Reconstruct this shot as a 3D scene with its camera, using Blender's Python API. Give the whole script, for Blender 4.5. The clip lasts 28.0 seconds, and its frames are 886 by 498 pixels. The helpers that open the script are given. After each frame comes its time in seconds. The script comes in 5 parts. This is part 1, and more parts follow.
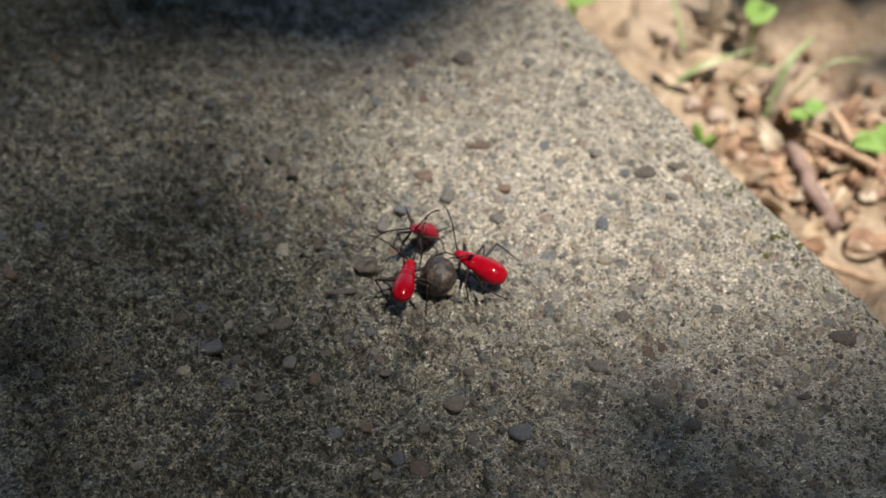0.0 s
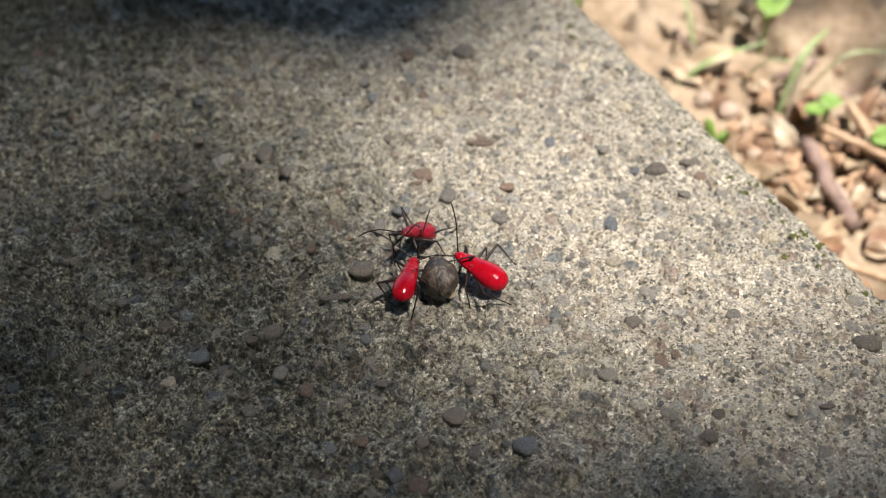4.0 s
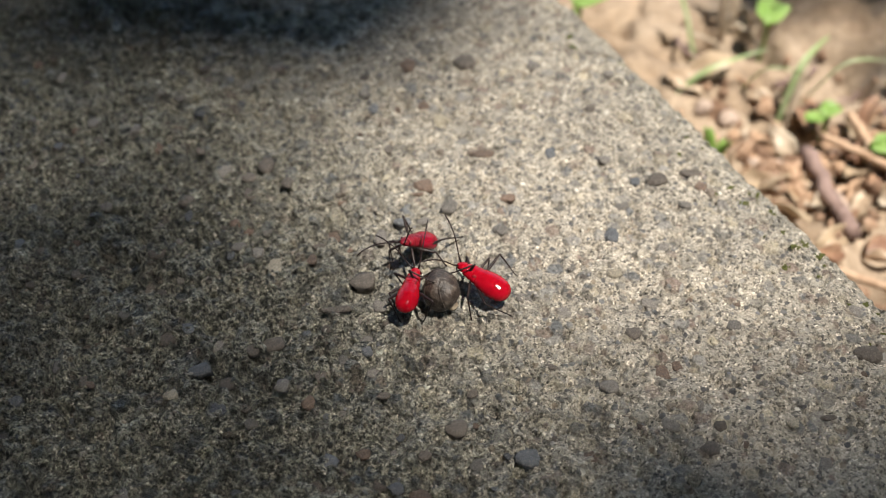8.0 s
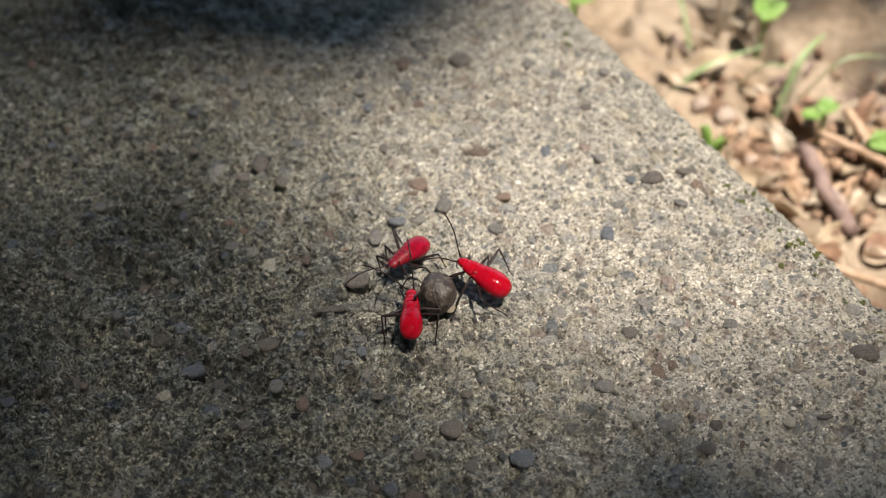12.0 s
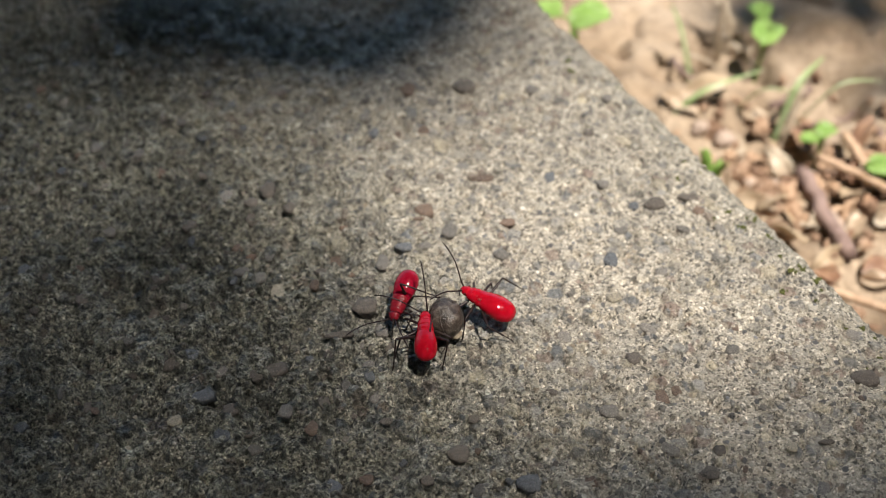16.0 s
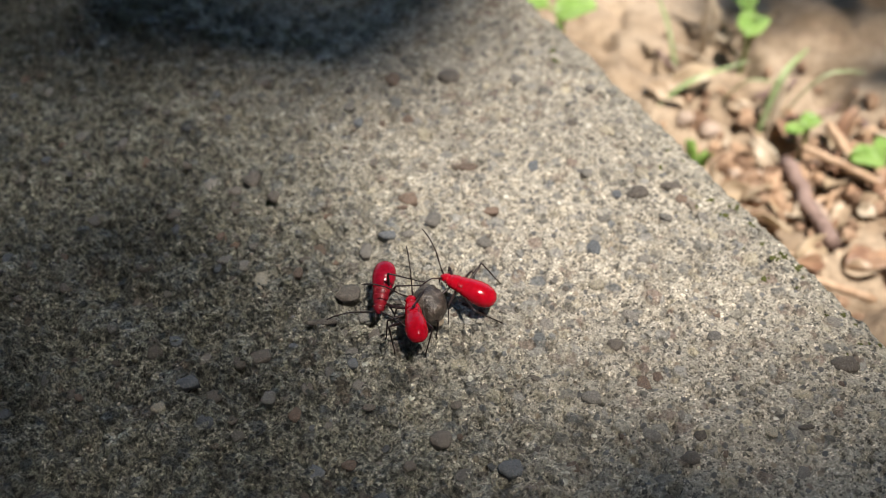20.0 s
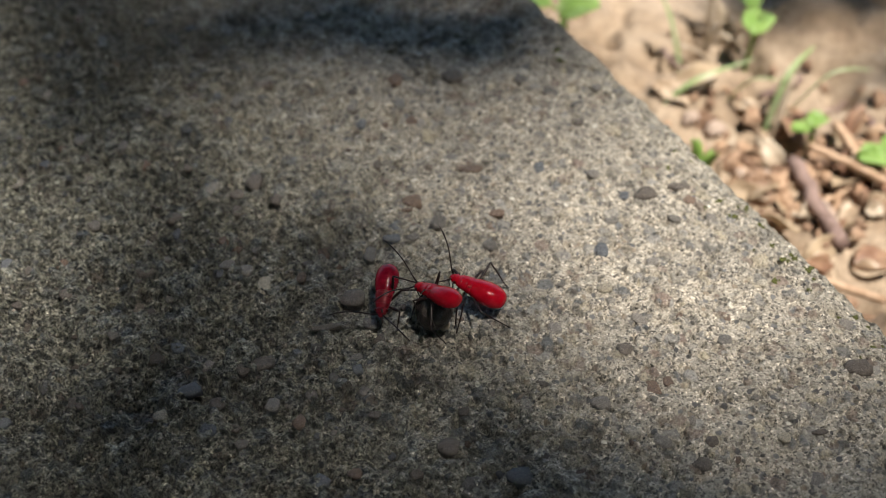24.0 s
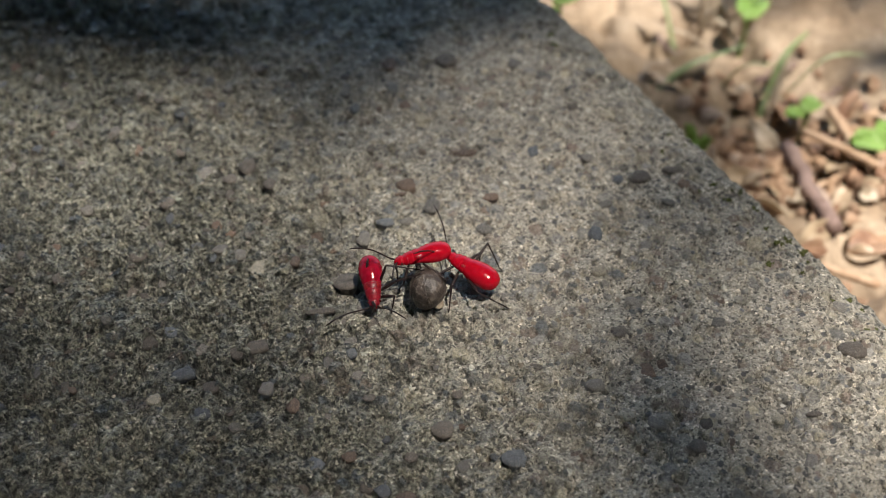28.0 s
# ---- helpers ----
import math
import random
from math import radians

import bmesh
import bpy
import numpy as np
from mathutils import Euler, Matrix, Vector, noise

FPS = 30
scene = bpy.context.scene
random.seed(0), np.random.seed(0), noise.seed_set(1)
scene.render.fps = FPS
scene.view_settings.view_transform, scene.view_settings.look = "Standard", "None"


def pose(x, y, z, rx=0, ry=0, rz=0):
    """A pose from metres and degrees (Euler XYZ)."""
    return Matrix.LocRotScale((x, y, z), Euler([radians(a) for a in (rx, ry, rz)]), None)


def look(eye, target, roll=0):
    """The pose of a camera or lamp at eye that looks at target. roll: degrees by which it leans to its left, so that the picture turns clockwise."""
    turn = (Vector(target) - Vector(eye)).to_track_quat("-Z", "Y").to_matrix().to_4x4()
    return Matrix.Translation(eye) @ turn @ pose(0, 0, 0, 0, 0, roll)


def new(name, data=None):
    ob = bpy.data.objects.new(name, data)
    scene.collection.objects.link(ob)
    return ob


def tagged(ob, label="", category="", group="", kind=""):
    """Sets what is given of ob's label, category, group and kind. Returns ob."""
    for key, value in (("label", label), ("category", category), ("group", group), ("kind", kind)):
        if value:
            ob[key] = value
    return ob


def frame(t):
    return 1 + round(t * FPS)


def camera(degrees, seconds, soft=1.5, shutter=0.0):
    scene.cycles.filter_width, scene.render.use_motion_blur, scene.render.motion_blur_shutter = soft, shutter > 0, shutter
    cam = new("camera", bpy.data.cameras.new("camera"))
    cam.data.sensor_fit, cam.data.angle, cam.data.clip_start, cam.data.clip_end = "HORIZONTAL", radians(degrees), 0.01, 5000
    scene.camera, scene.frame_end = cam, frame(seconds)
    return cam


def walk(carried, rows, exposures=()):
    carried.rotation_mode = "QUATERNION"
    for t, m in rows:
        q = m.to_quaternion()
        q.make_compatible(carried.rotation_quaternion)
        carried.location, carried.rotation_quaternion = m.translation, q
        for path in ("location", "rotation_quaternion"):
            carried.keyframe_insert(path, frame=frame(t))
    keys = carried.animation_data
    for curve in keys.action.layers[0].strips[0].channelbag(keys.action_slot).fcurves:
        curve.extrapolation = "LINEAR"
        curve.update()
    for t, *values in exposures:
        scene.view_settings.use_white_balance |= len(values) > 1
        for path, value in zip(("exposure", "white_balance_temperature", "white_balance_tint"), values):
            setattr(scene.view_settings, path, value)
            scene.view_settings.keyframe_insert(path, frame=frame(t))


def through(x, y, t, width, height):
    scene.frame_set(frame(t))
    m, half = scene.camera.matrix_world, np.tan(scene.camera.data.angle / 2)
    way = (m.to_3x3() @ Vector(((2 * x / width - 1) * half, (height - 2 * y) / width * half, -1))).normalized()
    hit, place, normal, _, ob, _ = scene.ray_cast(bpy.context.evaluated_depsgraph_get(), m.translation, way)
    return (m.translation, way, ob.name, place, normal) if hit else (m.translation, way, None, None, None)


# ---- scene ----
# Concrete slab corner by a patch of bare soil, three red bug nymphs round a seed.
PATH = [
    (0, -0.00040, -0.00784, 0.13377, 43.149, -0.088, 0.081), (0.5, -0.00045, -0.00733, 0.13392, 43.173, -0.077, 0.033),
    (1, -0.00075, -0.00641, 0.13379, 43.274, 0.012, 0.047), (1.5, -0.00083, -0.00591, 0.13232, 43.354, 0.229, 0.074),
    (2, -0.00106, -0.00384, 0.13067, 43.292, 0.276, 0.036), (2.5, 0.00036, -0.00255, 0.12765, 43.356, 0.591, -0.010),
    (3, 0.00046, -0.00155, 0.12650, 43.353, 0.492, -0.047), (3.5, 0.00071, -0.00144, 0.12669, 43.318, 0.429, 0.058),
    (5.5, 0.00082, -0.00059, 0.12695, 43.130, 0.605, 0.041), (6, 0.00075, -0.00074, 0.12768, 43.152, 0.594, 0.052),
    (6.5, 0.00017, -0.00083, 0.12777, 43.308, 0.551, 0.049), (7, 0.00038, -0.00071, 0.12801, 43.283, 0.541, -0.010),
    (7.5, 0.00046, -0.00061, 0.12842, 43.278, 0.515, -0.048), (8, 0.00050, -0.00048, 0.12794, 43.358, 0.528, -0.072),
    (8.5, 0.00070, -0.00029, 0.12777, 43.316, 0.535, -0.096), (9, 0.00035, -0.00029, 0.12799, 43.357, 0.525, -0.081),
    (9.5, 0.00035, -0.00019, 0.12805, 43.378, 0.524, -0.068), (10, 0.00054, 0.00010, 0.12786, 43.314, 0.573, -0.117),
    (10.5, 0.00074, -0.00006, 0.12735, 43.403, 0.611, -0.162), (11, 0.00116, 0.00036, 0.12672, 43.291, 0.652, -0.182),
    (11.5, 0.00122, 0.00040, 0.12692, 43.209, 0.650, -0.179), (13.5, 0.00127, -0.00023, 0.12956, 43.321, 0.501, -0.309),
    (14, 0.00045, 0.00013, 0.12997, 43.360, 0.427, -0.322), (14.5, -0.00041, -0.00012, 0.13112, 43.482, 0.375, -0.315),
    (15, -0.00076, -0.00014, 0.13098, 43.714, 0.393, -0.353), (15.5, -0.00063, -0.00003, 0.13072, 43.800, 0.364, -0.325),
    (16, -0.00048, 0.00004, 0.13066, 43.796, 0.388, -0.334), (16.5, 0.00014, -0.00010, 0.13078, 43.775, 0.384, -0.288),
    (17, 0.00000, 0.00000, 0.13037, 43.749, 0.351, -0.367), (17.5, 0.00023, -0.00040, 0.13101, 43.698, 0.344, -0.418),
    (18, 0.00105, -0.00077, 0.13155, 43.752, 0.297, -0.455), (18.5, 0.00102, -0.00034, 0.13181, 43.689, 0.145, -0.548),
    (19, 0.00046, -0.00039, 0.13154, 43.777, 0.091, -0.642), (19.5, 0.00070, -0.00099, 0.13113, 43.795, 0.103, -0.614),
    (20, 0.00087, -0.00143, 0.13017, 43.671, 0.191, -0.621), (20.5, 0.00074, -0.00070, 0.12953, 43.359, 0.121, -0.732),
    (22.5, 0.00024, 0.00181, 0.12669, 43.195, 0.373, -0.824), (23, 0.00055, 0.00110, 0.12779, 43.390, 0.431, -0.809),
    (23.5, 0.00079, 0.00061, 0.12955, 43.388, 0.402, -0.831), (24, -0.00002, 0.00095, 0.12870, 43.601, 0.373, -0.873),
    (24.5, -0.00060, 0.00140, 0.12899, 43.549, 0.374, -0.964), (25, -0.00102, 0.00054, 0.12885, 43.811, 0.286, -0.857),
    (25.5, -0.00032, 0.00019, 0.12807, 43.760, 0.319, -0.926), (26, -0.00036, 0.00027, 0.12758, 43.639, 0.236, -1.051),
    (26.5, -0.00066, 0.00050, 0.12735, 43.380, 0.148, -0.988), (27, -0.00020, 0.00041, 0.12757, 43.259, 0.187, -1.033),
    (27.5, 0.00005, 0.00010, 0.12807, 43.193, 0.234, -1.094), (27.7, 0.00002, 0.00022, 0.12788, 43.150, 0.262, -1.117),
    (28, 0.00003, 0.00041, 0.12778, 43.176, 0.265, -1.149),
]
cam = camera(40.0, 28.0, soft=0.8)
cam.data.dof.use_dof = True
cam.data.dof.focus_distance = 0.160
cam.data.dof.aperture_fstop = 18.3
walk(cam, [(t, pose(*p)) for t, *p in PATH], [(0, 0.71), (1, 0.62), (2, 1.06), (3.5, 1.06), (5.5, 0.95), (6, 1.02), (7.5, 0.83), (11, 0.92), (13.5, 0.85), (20, 0.85), (22.5, 0.84), (24, 0.78), (25, 1.12), (26, 1.20), (26.5, 1.15), (27, 1.00), (28, 1.11)])

# ---- world and sun ----
SUN = Vector((1.15, -0.75, 4.2)).normalized()
world = bpy.data.worlds.new("world")
scene.world = world
world.use_nodes = True
wn = world.node_tree.nodes
sky = wn.new("ShaderNodeTexSky")
sky.sky_type, sky.sun_disc = "NISHITA", False
sky.air_density, sky.dust_density, sky.ozone_density = 1.0, 0.5, 1.0
sky.sun_elevation = math.asin(SUN.z)
sky.sun_rotation = math.atan2(SUN.x, SUN.y)
world.node_tree.links.new(sky.outputs[0], wn["Background"].inputs[0])
wn["Background"].inputs[1].default_value = 0.13
sun_data = bpy.data.lights.new("sun", "SUN")
sun_data.energy, sun_data.angle, sun_data.color = 5.0, radians(0.53), (1.0, 0.925, 0.83)
sun_ob = new("sun", sun_data)
sun_ob.matrix_world = look(SUN * 10, (0, 0, 0))


# ---- materials ----
def material(name, rough=0.7, spec=0.5):
    m = bpy.data.materials.new(name)
    m.use_nodes = True
    b = m.node_tree.nodes["Principled BSDF"]
    b.inputs["Roughness"].default_value = rough
    b.inputs["Specular IOR Level"].default_value = spec
    return m, m.node_tree, b


def node(nt, kind, **values):
    n = nt.nodes.new(kind)
    for k, v in values.items():
        n.inputs[k].default_value = v
    return n


def ramp(nt, source, stops, constant=False):
    r = nt.nodes.new("ShaderNodeValToRGB")
    if constant:
        r.color_ramp.interpolation = "CONSTANT"
    e = r.color_ramp.elements
    while len(e) < len(stops):
        e.new(0.5)
    for el, (p, c) in zip(e, stops):
        el.position, el.color = p, (*c, 1)
    nt.links.new(source, r.inputs[0])
    return r.outputs[0]


def mixed(nt, fac, a, b, how="MIX"):
    n = nt.nodes.new("ShaderNodeMix")
    n.data_type, n.blend_type = "RGBA", how
    for sock, v in ((n.inputs[0], fac), (n.inputs[6], a), (n.inputs[7], b)):
        if isinstance(v, (int, float)):
            sock.default_value = v
        elif isinstance(v, tuple):
            sock.default_value = (*v, 1)
        else:
            nt.links.new(v, sock)
    return n.outputs[2]


def noise_of(nt, coord, size, detail=3.0, rough=0.55):
    n = node(nt, "ShaderNodeTexNoise", Scale=1.0 / size, Detail=detail, Roughness=rough)
    nt.links.new(coord, n.inputs["Vector"])
    return n


def bump(nt, b, height, dist, strength=1.0, prev=None):
    n = node(nt, "ShaderNodeBump", Strength=strength, Distance=dist)
    nt.links.new(height, n.inputs["Height"])
    if prev:
        nt.links.new(prev, n.inputs["Normal"])
    nt.links.new(n.outputs[0], b.inputs["Normal"])
    return n.outputs[0]


def make_concrete():
    m, nt, b = material("weathered_concrete", 0.82, 0.35)
    co = nt.nodes.new("ShaderNodeTexCoord").outputs["Object"]
    warp = noise_of(nt, co, 0.0007, 4, 0.7)
    vadd = nt.nodes.new("ShaderNodeVectorMath")
    vadd.operation = "MULTIPLY_ADD"
    nt.links.new(warp.outputs["Color"], vadd.inputs[0])
    vadd.inputs[1].default_value = (0.0007, 0.0007, 0.0007)
    nt.links.new(co, vadd.inputs[2])
    wco = vadd.outputs[0]

    def cells(size):
        v = node(nt, "ShaderNodeTexVoronoi", Scale=1 / size)
        nt.links.new(wco, v.inputs["Vector"])
        s = nt.nodes.new("ShaderNodeSeparateColor")
        nt.links.new(v.outputs["Color"], s.inputs[0])
        return v.outputs["Distance"], s.outputs
    # cement paste, mottled at three scales
    big = noise_of(nt, co, 0.018, 4)
    mid = noise_of(nt, co, 0.0032, 4, 0.62)
    fine = noise_of(nt, co, 0.00035, 6, 0.75)
    paste = ramp(nt, fine.outputs["Fac"], [(0.36, (0.235, 0.214, 0.188)), (0.47, (0.385, 0.356, 0.318)), (0.60, (0.54, 0.506, 0.462))])
    paste = mixed(nt, 1.0, paste, ramp(nt, mid.outputs["Fac"], [(0.34, (0.80, 0.79, 0.77)), (0.50, (0.97, 0.97, 0.96)), (0.62, (1.10, 1.08, 1.05))]), "MULTIPLY")
    # fine sand, every grain its own tone
    d0, s0 = cells(0.00052)
    tone = ramp(nt, s0[0], [(0.0, (0.26, 0.265, 0.275)), (0.10, (0.48, 0.475, 0.47)), (0.20, (0.84, 0.83, 0.81)), (0.6, (1.0, 0.99, 0.97)), (0.93, (1.12, 1.10, 1.07)), (1.0, (1.7, 1.68, 1.65))])
    col = mixed(nt, 0.92, paste, tone, "MULTIPLY")
    # the finest grit: dark specks and a few bright crystals
    grit = node(nt, "ShaderNodeTexVoronoi", Scale=1 / 0.00027)
    nt.links.new(co, grit.inputs["Vector"])
    gs = nt.nodes.new("ShaderNodeSeparateColor")
    nt.links.new(grit.outputs["Color"], gs.inputs[0])
    col = mixed(nt, 0.8, col, ramp(nt, gs.outputs[0], [(0.0, (0.14, 0.14, 0.15)), (0.09, (0.36, 0.36, 0.36)), (0.18, (0.90, 0.90, 0.89)), (0.9, (1.06, 1.06, 1.05)), (0.95, (1.5, 1.5, 1.5)), (1.0, (2.1, 2.1, 2.1))]), "MULTIPLY")
    # grey and brown grains below a millimetre
    d1, s1 = cells(0.00105)
    grain = ramp(nt, s1[0], [(0.0, (0.09, 0.09, 0.095)), (0.25, (0.17, 0.17, 0.175)), (0.45, (0.27, 0.225, 0.175)), (0.6, (0.34, 0.32, 0.285)), (0.85, (0.52, 0.47, 0.39)), (0.96, (0.75, 0.72, 0.66))], True)
    g1 = mixed(nt, 1.0, ramp(nt, d1, [(0.38, (1, 1, 1)), (0.46, (0, 0, 0))]), ramp(nt, s1[1], [(0.0, (0.95, 0.95, 0.95)), (0.19, (0, 0, 0))], True), "MULTIPLY")
    col = mixed(nt, g1, col, grain)
    # the larger aggregate, tone by tone, partly skinned over with paste
    at = nt.nodes.new("ShaderNodeAttribute")
    at.attribute_name = "aggregate"
    skin = noise_of(nt, co, 0.0008, 5, 0.7)
    agg = mixed(nt, 1.0, at.outputs["Color"], ramp(nt, fine.outputs["Fac"], [(0.36, (0.66, 0.66, 0.66)), (0.62, (1.32, 1.3, 1.28))]), "MULTIPLY")
    agg = mixed(nt, ramp(nt, skin.outputs["Fac"], [(0.54, (0, 0, 0)), (0.66, (0.6, 0.6, 0.6))]), agg, col)
    col = mixed(nt, at.outputs["Alpha"], col, agg)
    # open pores, with the shade inside them painted into the colour
    pit = noise_of(nt, co, 0.0011, 5, 0.75)
    pits = ramp(nt, pit.outputs["Fac"], [(0.335, (0, 0, 0)), (0.375, (1, 1, 1))])
    col = mixed(nt, pits, mixed(nt, 1.0, col, (0.34, 0.32, 0.29), "MULTIPLY"), col)
    # slow stains
    stain = ramp(nt, big.outputs["Fac"], [(0.36, (0.86, 0.85, 0.82)), (0.62, (1.06, 1.04, 0.99))])
    col = mixed(nt, 1.0, col, stain, "MULTIPLY")
    # grey-green film, thickest on worn part and rim, with cool shade tinted in
    sep = nt.nodes.new("ShaderNodeSeparateXYZ")
    nt.links.new(co, sep.inputs[0])
    mm = node(nt, "ShaderNodeMapRange")
    mm.inputs["From Max"].default_value = 0.12
    nt.links.new(sep.outputs["X"], mm.inputs["Value"])
    where = ramp(nt, mm.outputs[0], [(0.0, (0.34, 0.34, 0.34)), (0.05, (0.10, 0.10, 0.10)), (0.30, (0.08, 0.08, 0.08)), (0.46, (0.42, 0.42, 0.42)), (0.64, (1, 1, 1))])
    alg = noise_of(nt, co, 0.0017, 4, 0.6)
    film_and_shade = mixed(nt, 1.0, where, ramp(nt, alg.outputs["Fac"], [(0.40, (0.66, 0.66, 0.66)), (0.60, (1, 1, 1))]), "MULTIPLY")
    col = mixed(nt, film_and_shade, col, mixed(nt, 1.0, col, (0.90, 0.99, 0.98), "MULTIPLY"))
    # the worn part: knobbly, with shade painted dark into its hollows
    knob = noise_of(nt, co, 0.0011, 3.5, 0.6)
    low = mixed(nt, 1.0, where, ramp(nt, knob.outputs["Fac"], [(0.40, (1, 1, 1)), (0.48, (0, 0, 0))]), "MULTIPLY")
    col = mixed(nt, low, col, mixed(nt, 1.0, col, (0.28, 0.29, 0.30), "MULTIPLY"))
    # a finer layer of the same painted hollow shade
    crumb = noise_of(nt, co, 0.00052, 2.5, 0.55)
    low = mixed(nt, 1.0, where, ramp(nt, crumb.outputs["Fac"], [(0.41, (1, 1, 1)), (0.47, (0, 0, 0))]), "MULTIPLY")
    col = mixed(nt, low, col, mixed(nt, 1.0, col, (0.38, 0.39, 0.40), "MULTIPLY"))
    nt.links.new(col, b.inputs["Base Color"])
    nt.links.new(ramp(nt, mm.outputs[0], [(0.30, (0.8, 0.8, 0.8)), (0.60, (0.46, 0.46, 0.46))]), b.inputs["Roughness"])
    b.inputs["Specular IOR Level"].default_value = 0.5
    n1 = bump(nt, b, fine.outputs["Fac"], 0.0003, 1.0)
    n2 = bump(nt, b, ramp(nt, d0, [(0.1, (1, 1, 1)), (0.6, (0, 0, 0))]), 0.00016, 1.0, n1)
    n3 = bump(nt, b, pits, 0.0003, 1.0, n2)
    n4 = bump(nt, b, mixed(nt, 1.0, where, crumb.outputs["Fac"], "MULTIPLY"), 0.0011, 1.0, n3)
    bump(nt, b, mixed(nt, 1.0, where, knob.outputs["Fac"], "MULTIPLY"), 0.0032, 1.0, n4)
    return m


def make_stone(name, stops, rough=0.75):
    m, nt, b = material(name, rough, 0.4)
    co = nt.nodes.new("ShaderNodeTexCoord").outputs["Object"]
    info = nt.nodes.new("ShaderNodeObjectInfo")
    base = ramp(nt, info.outputs["Random"], stops)
    n = noise_of(nt, co, 0.35, 5, 0.7)
    speck = noise_of(nt, co, 0.07, 3, 0.6)
    base = mixed(nt, 1.0, base, ramp(nt, speck.outputs["Fac"], [(0.36, (0.5, 0.5, 0.5)), (0.5, (0.95, 0.95, 0.95)), (0.66, (1.7, 1.66, 1.6))]), "MULTIPLY")
    col = mixed(nt, 1.0, base, ramp(nt, n.outputs["Fac"], [(0.3, (0.72, 0.72, 0.72)), (0.7, (1.25, 1.22, 1.18))]), "MULTIPLY")
    dust = noise_of(nt, co, 0.22, 5, 0.75)
    col = mixed(nt, ramp(nt, dust.outputs["Fac"], [(0.52, (0, 0, 0)), (0.68, (0.32, 0.32, 0.32))]), col, (0.42, 0.385, 0.335))
    nt.links.new(col, b.inputs["Base Color"])
    bump(nt, b, dust.outputs["Fac"], 0.0004, 0.9)
    return m


def make_sand():
    m, nt, b = material("sand_grains", 0.6, 0.5)
    g = nt.nodes.new("ShaderNodeNewGeometry")
    col = ramp(nt, g.outputs["Random Per Island"], [(0.0, (0.08, 0.08, 0.085)), (0.22, (0.18, 0.18, 0.185)), (0.42, (0.28, 0.24, 0.19)), (0.7, (0.36, 0.33, 0.28)), (1.0, (0.40, 0.37, 0.32))])
    nt.links.new(col, b.inputs["Base Color"])
    return m


def make_soil():
    m, nt, b = material("dry_soil", 0.95, 0.2)
    co = nt.nodes.new("ShaderNodeTexCoord").outputs["Object"]
    a = noise_of(nt, co, 0.03, 5, 0.6)
    f = noise_of(nt, co, 0.003, 5, 0.7)
    col = ramp(nt, a.outputs["Fac"], [(0.36, (0.20, 0.145, 0.10)), (0.5, (0.335, 0.26, 0.19)), (0.62, (0.43, 0.345, 0.262))])
    col = mixed(nt, 1.0, col, ramp(nt, f.outputs["Fac"], [(0.3, (0.62, 0.6, 0.58)), (0.6, (1.1, 1.08, 1.05))]), "MULTIPLY")
    nt.links.new(col, b.inputs["Base Color"])
    bump(nt, b, f.outputs["Fac"], 0.002, 0.8)
    return m


def make_plain(name, stops, size, rough=0.6, spec=0.4, relief=0.0002, per_object=False, sss=0.0):
    """A surface whose colour wanders between the stops at the given grain size."""
    m, nt, b = material(name, rough, spec)
    co = nt.nodes.new("ShaderNodeTexCoord").outputs["Object"]
    n = noise_of(nt, co, size, 4, 0.6)
    col = ramp(nt, n.outputs["Fac"], stops)
    if per_object:
        info = nt.nodes.new("ShaderNodeObjectInfo")
        col = mixed(nt, 1.0, col, ramp(nt, info.outputs["Random"], [(0.0, (0.5, 0.44, 0.42)), (0.35, (0.85, 0.80, 0.78)), (0.7, (1.08, 1.02, 0.98)), (1.0, (1.4, 1.36, 1.3))]), "MULTIPLY")
    nt.links.new(col, b.inputs["Base Color"])
    if sss:
        b.inputs["Subsurface Weight"].default_value = sss
        b.inputs["Subsurface Radius"].default_value = (0.0012, 0.0003, 0.0002)
        b.inputs["Subsurface Scale"].default_value = 0.5
    bump(nt, b, n.outputs["Fac"], relief, 0.6)
    return m


def make_leaf(name, stops, size, through=0.35):
    m, nt, b = material(name, 0.45, 0.4)
    co = nt.nodes.new("ShaderNodeTexCoord").outputs["Object"]
    n = noise_of(nt, co, size, 3)
    col = ramp(nt, n.outputs["Fac"], stops)
    nt.links.new(col, b.inputs["Base Color"])
    tr = nt.nodes.new("ShaderNodeBsdfTranslucent")
    nt.links.new(col, tr.inputs[0])
    mx = node(nt, "ShaderNodeMixShader", Fac=through)
    nt.links.new(b.outputs[0], mx.inputs[1])
    nt.links.new(tr.outputs[0], mx.inputs[2])
    nt.links.new(mx.outputs[0], nt.nodes["Material Output"].inputs[0])
    return m


CONCRETE = make_concrete()
STONE_DARK = make_stone("dark_stone", [(0.0, (0.085, 0.073, 0.064)), (1.0, (0.15, 0.132, 0.116))])
STONE_GREY = make_stone("grey_stone", [(0.0, (0.125, 0.118, 0.11)), (1.0, (0.22, 0.207, 0.19))])
STONE_BLUE = make_stone("blue_stone", [(0.0, (0.075, 0.083, 0.097)), (1.0, (0.16, 0.172, 0.188))])
STONE_BROWN = make_stone("brown_stone", [(0.0, (0.105, 0.078, 0.062)), (1.0, (0.19, 0.135, 0.105))])
STONE_LIGHT = make_stone("light_stone", [(0.0, (0.26, 0.235, 0.185)), (1.0, (0.46, 0.435, 0.37))])
SAND = make_sand()
SOIL = make_soil()
CLOD = make_plain("soil_clod", [(0.4, (0.24, 0.155, 0.10)), (0.6, (0.43, 0.315, 0.23))], 0.4, 0.95, 0.2, 0.001, True)
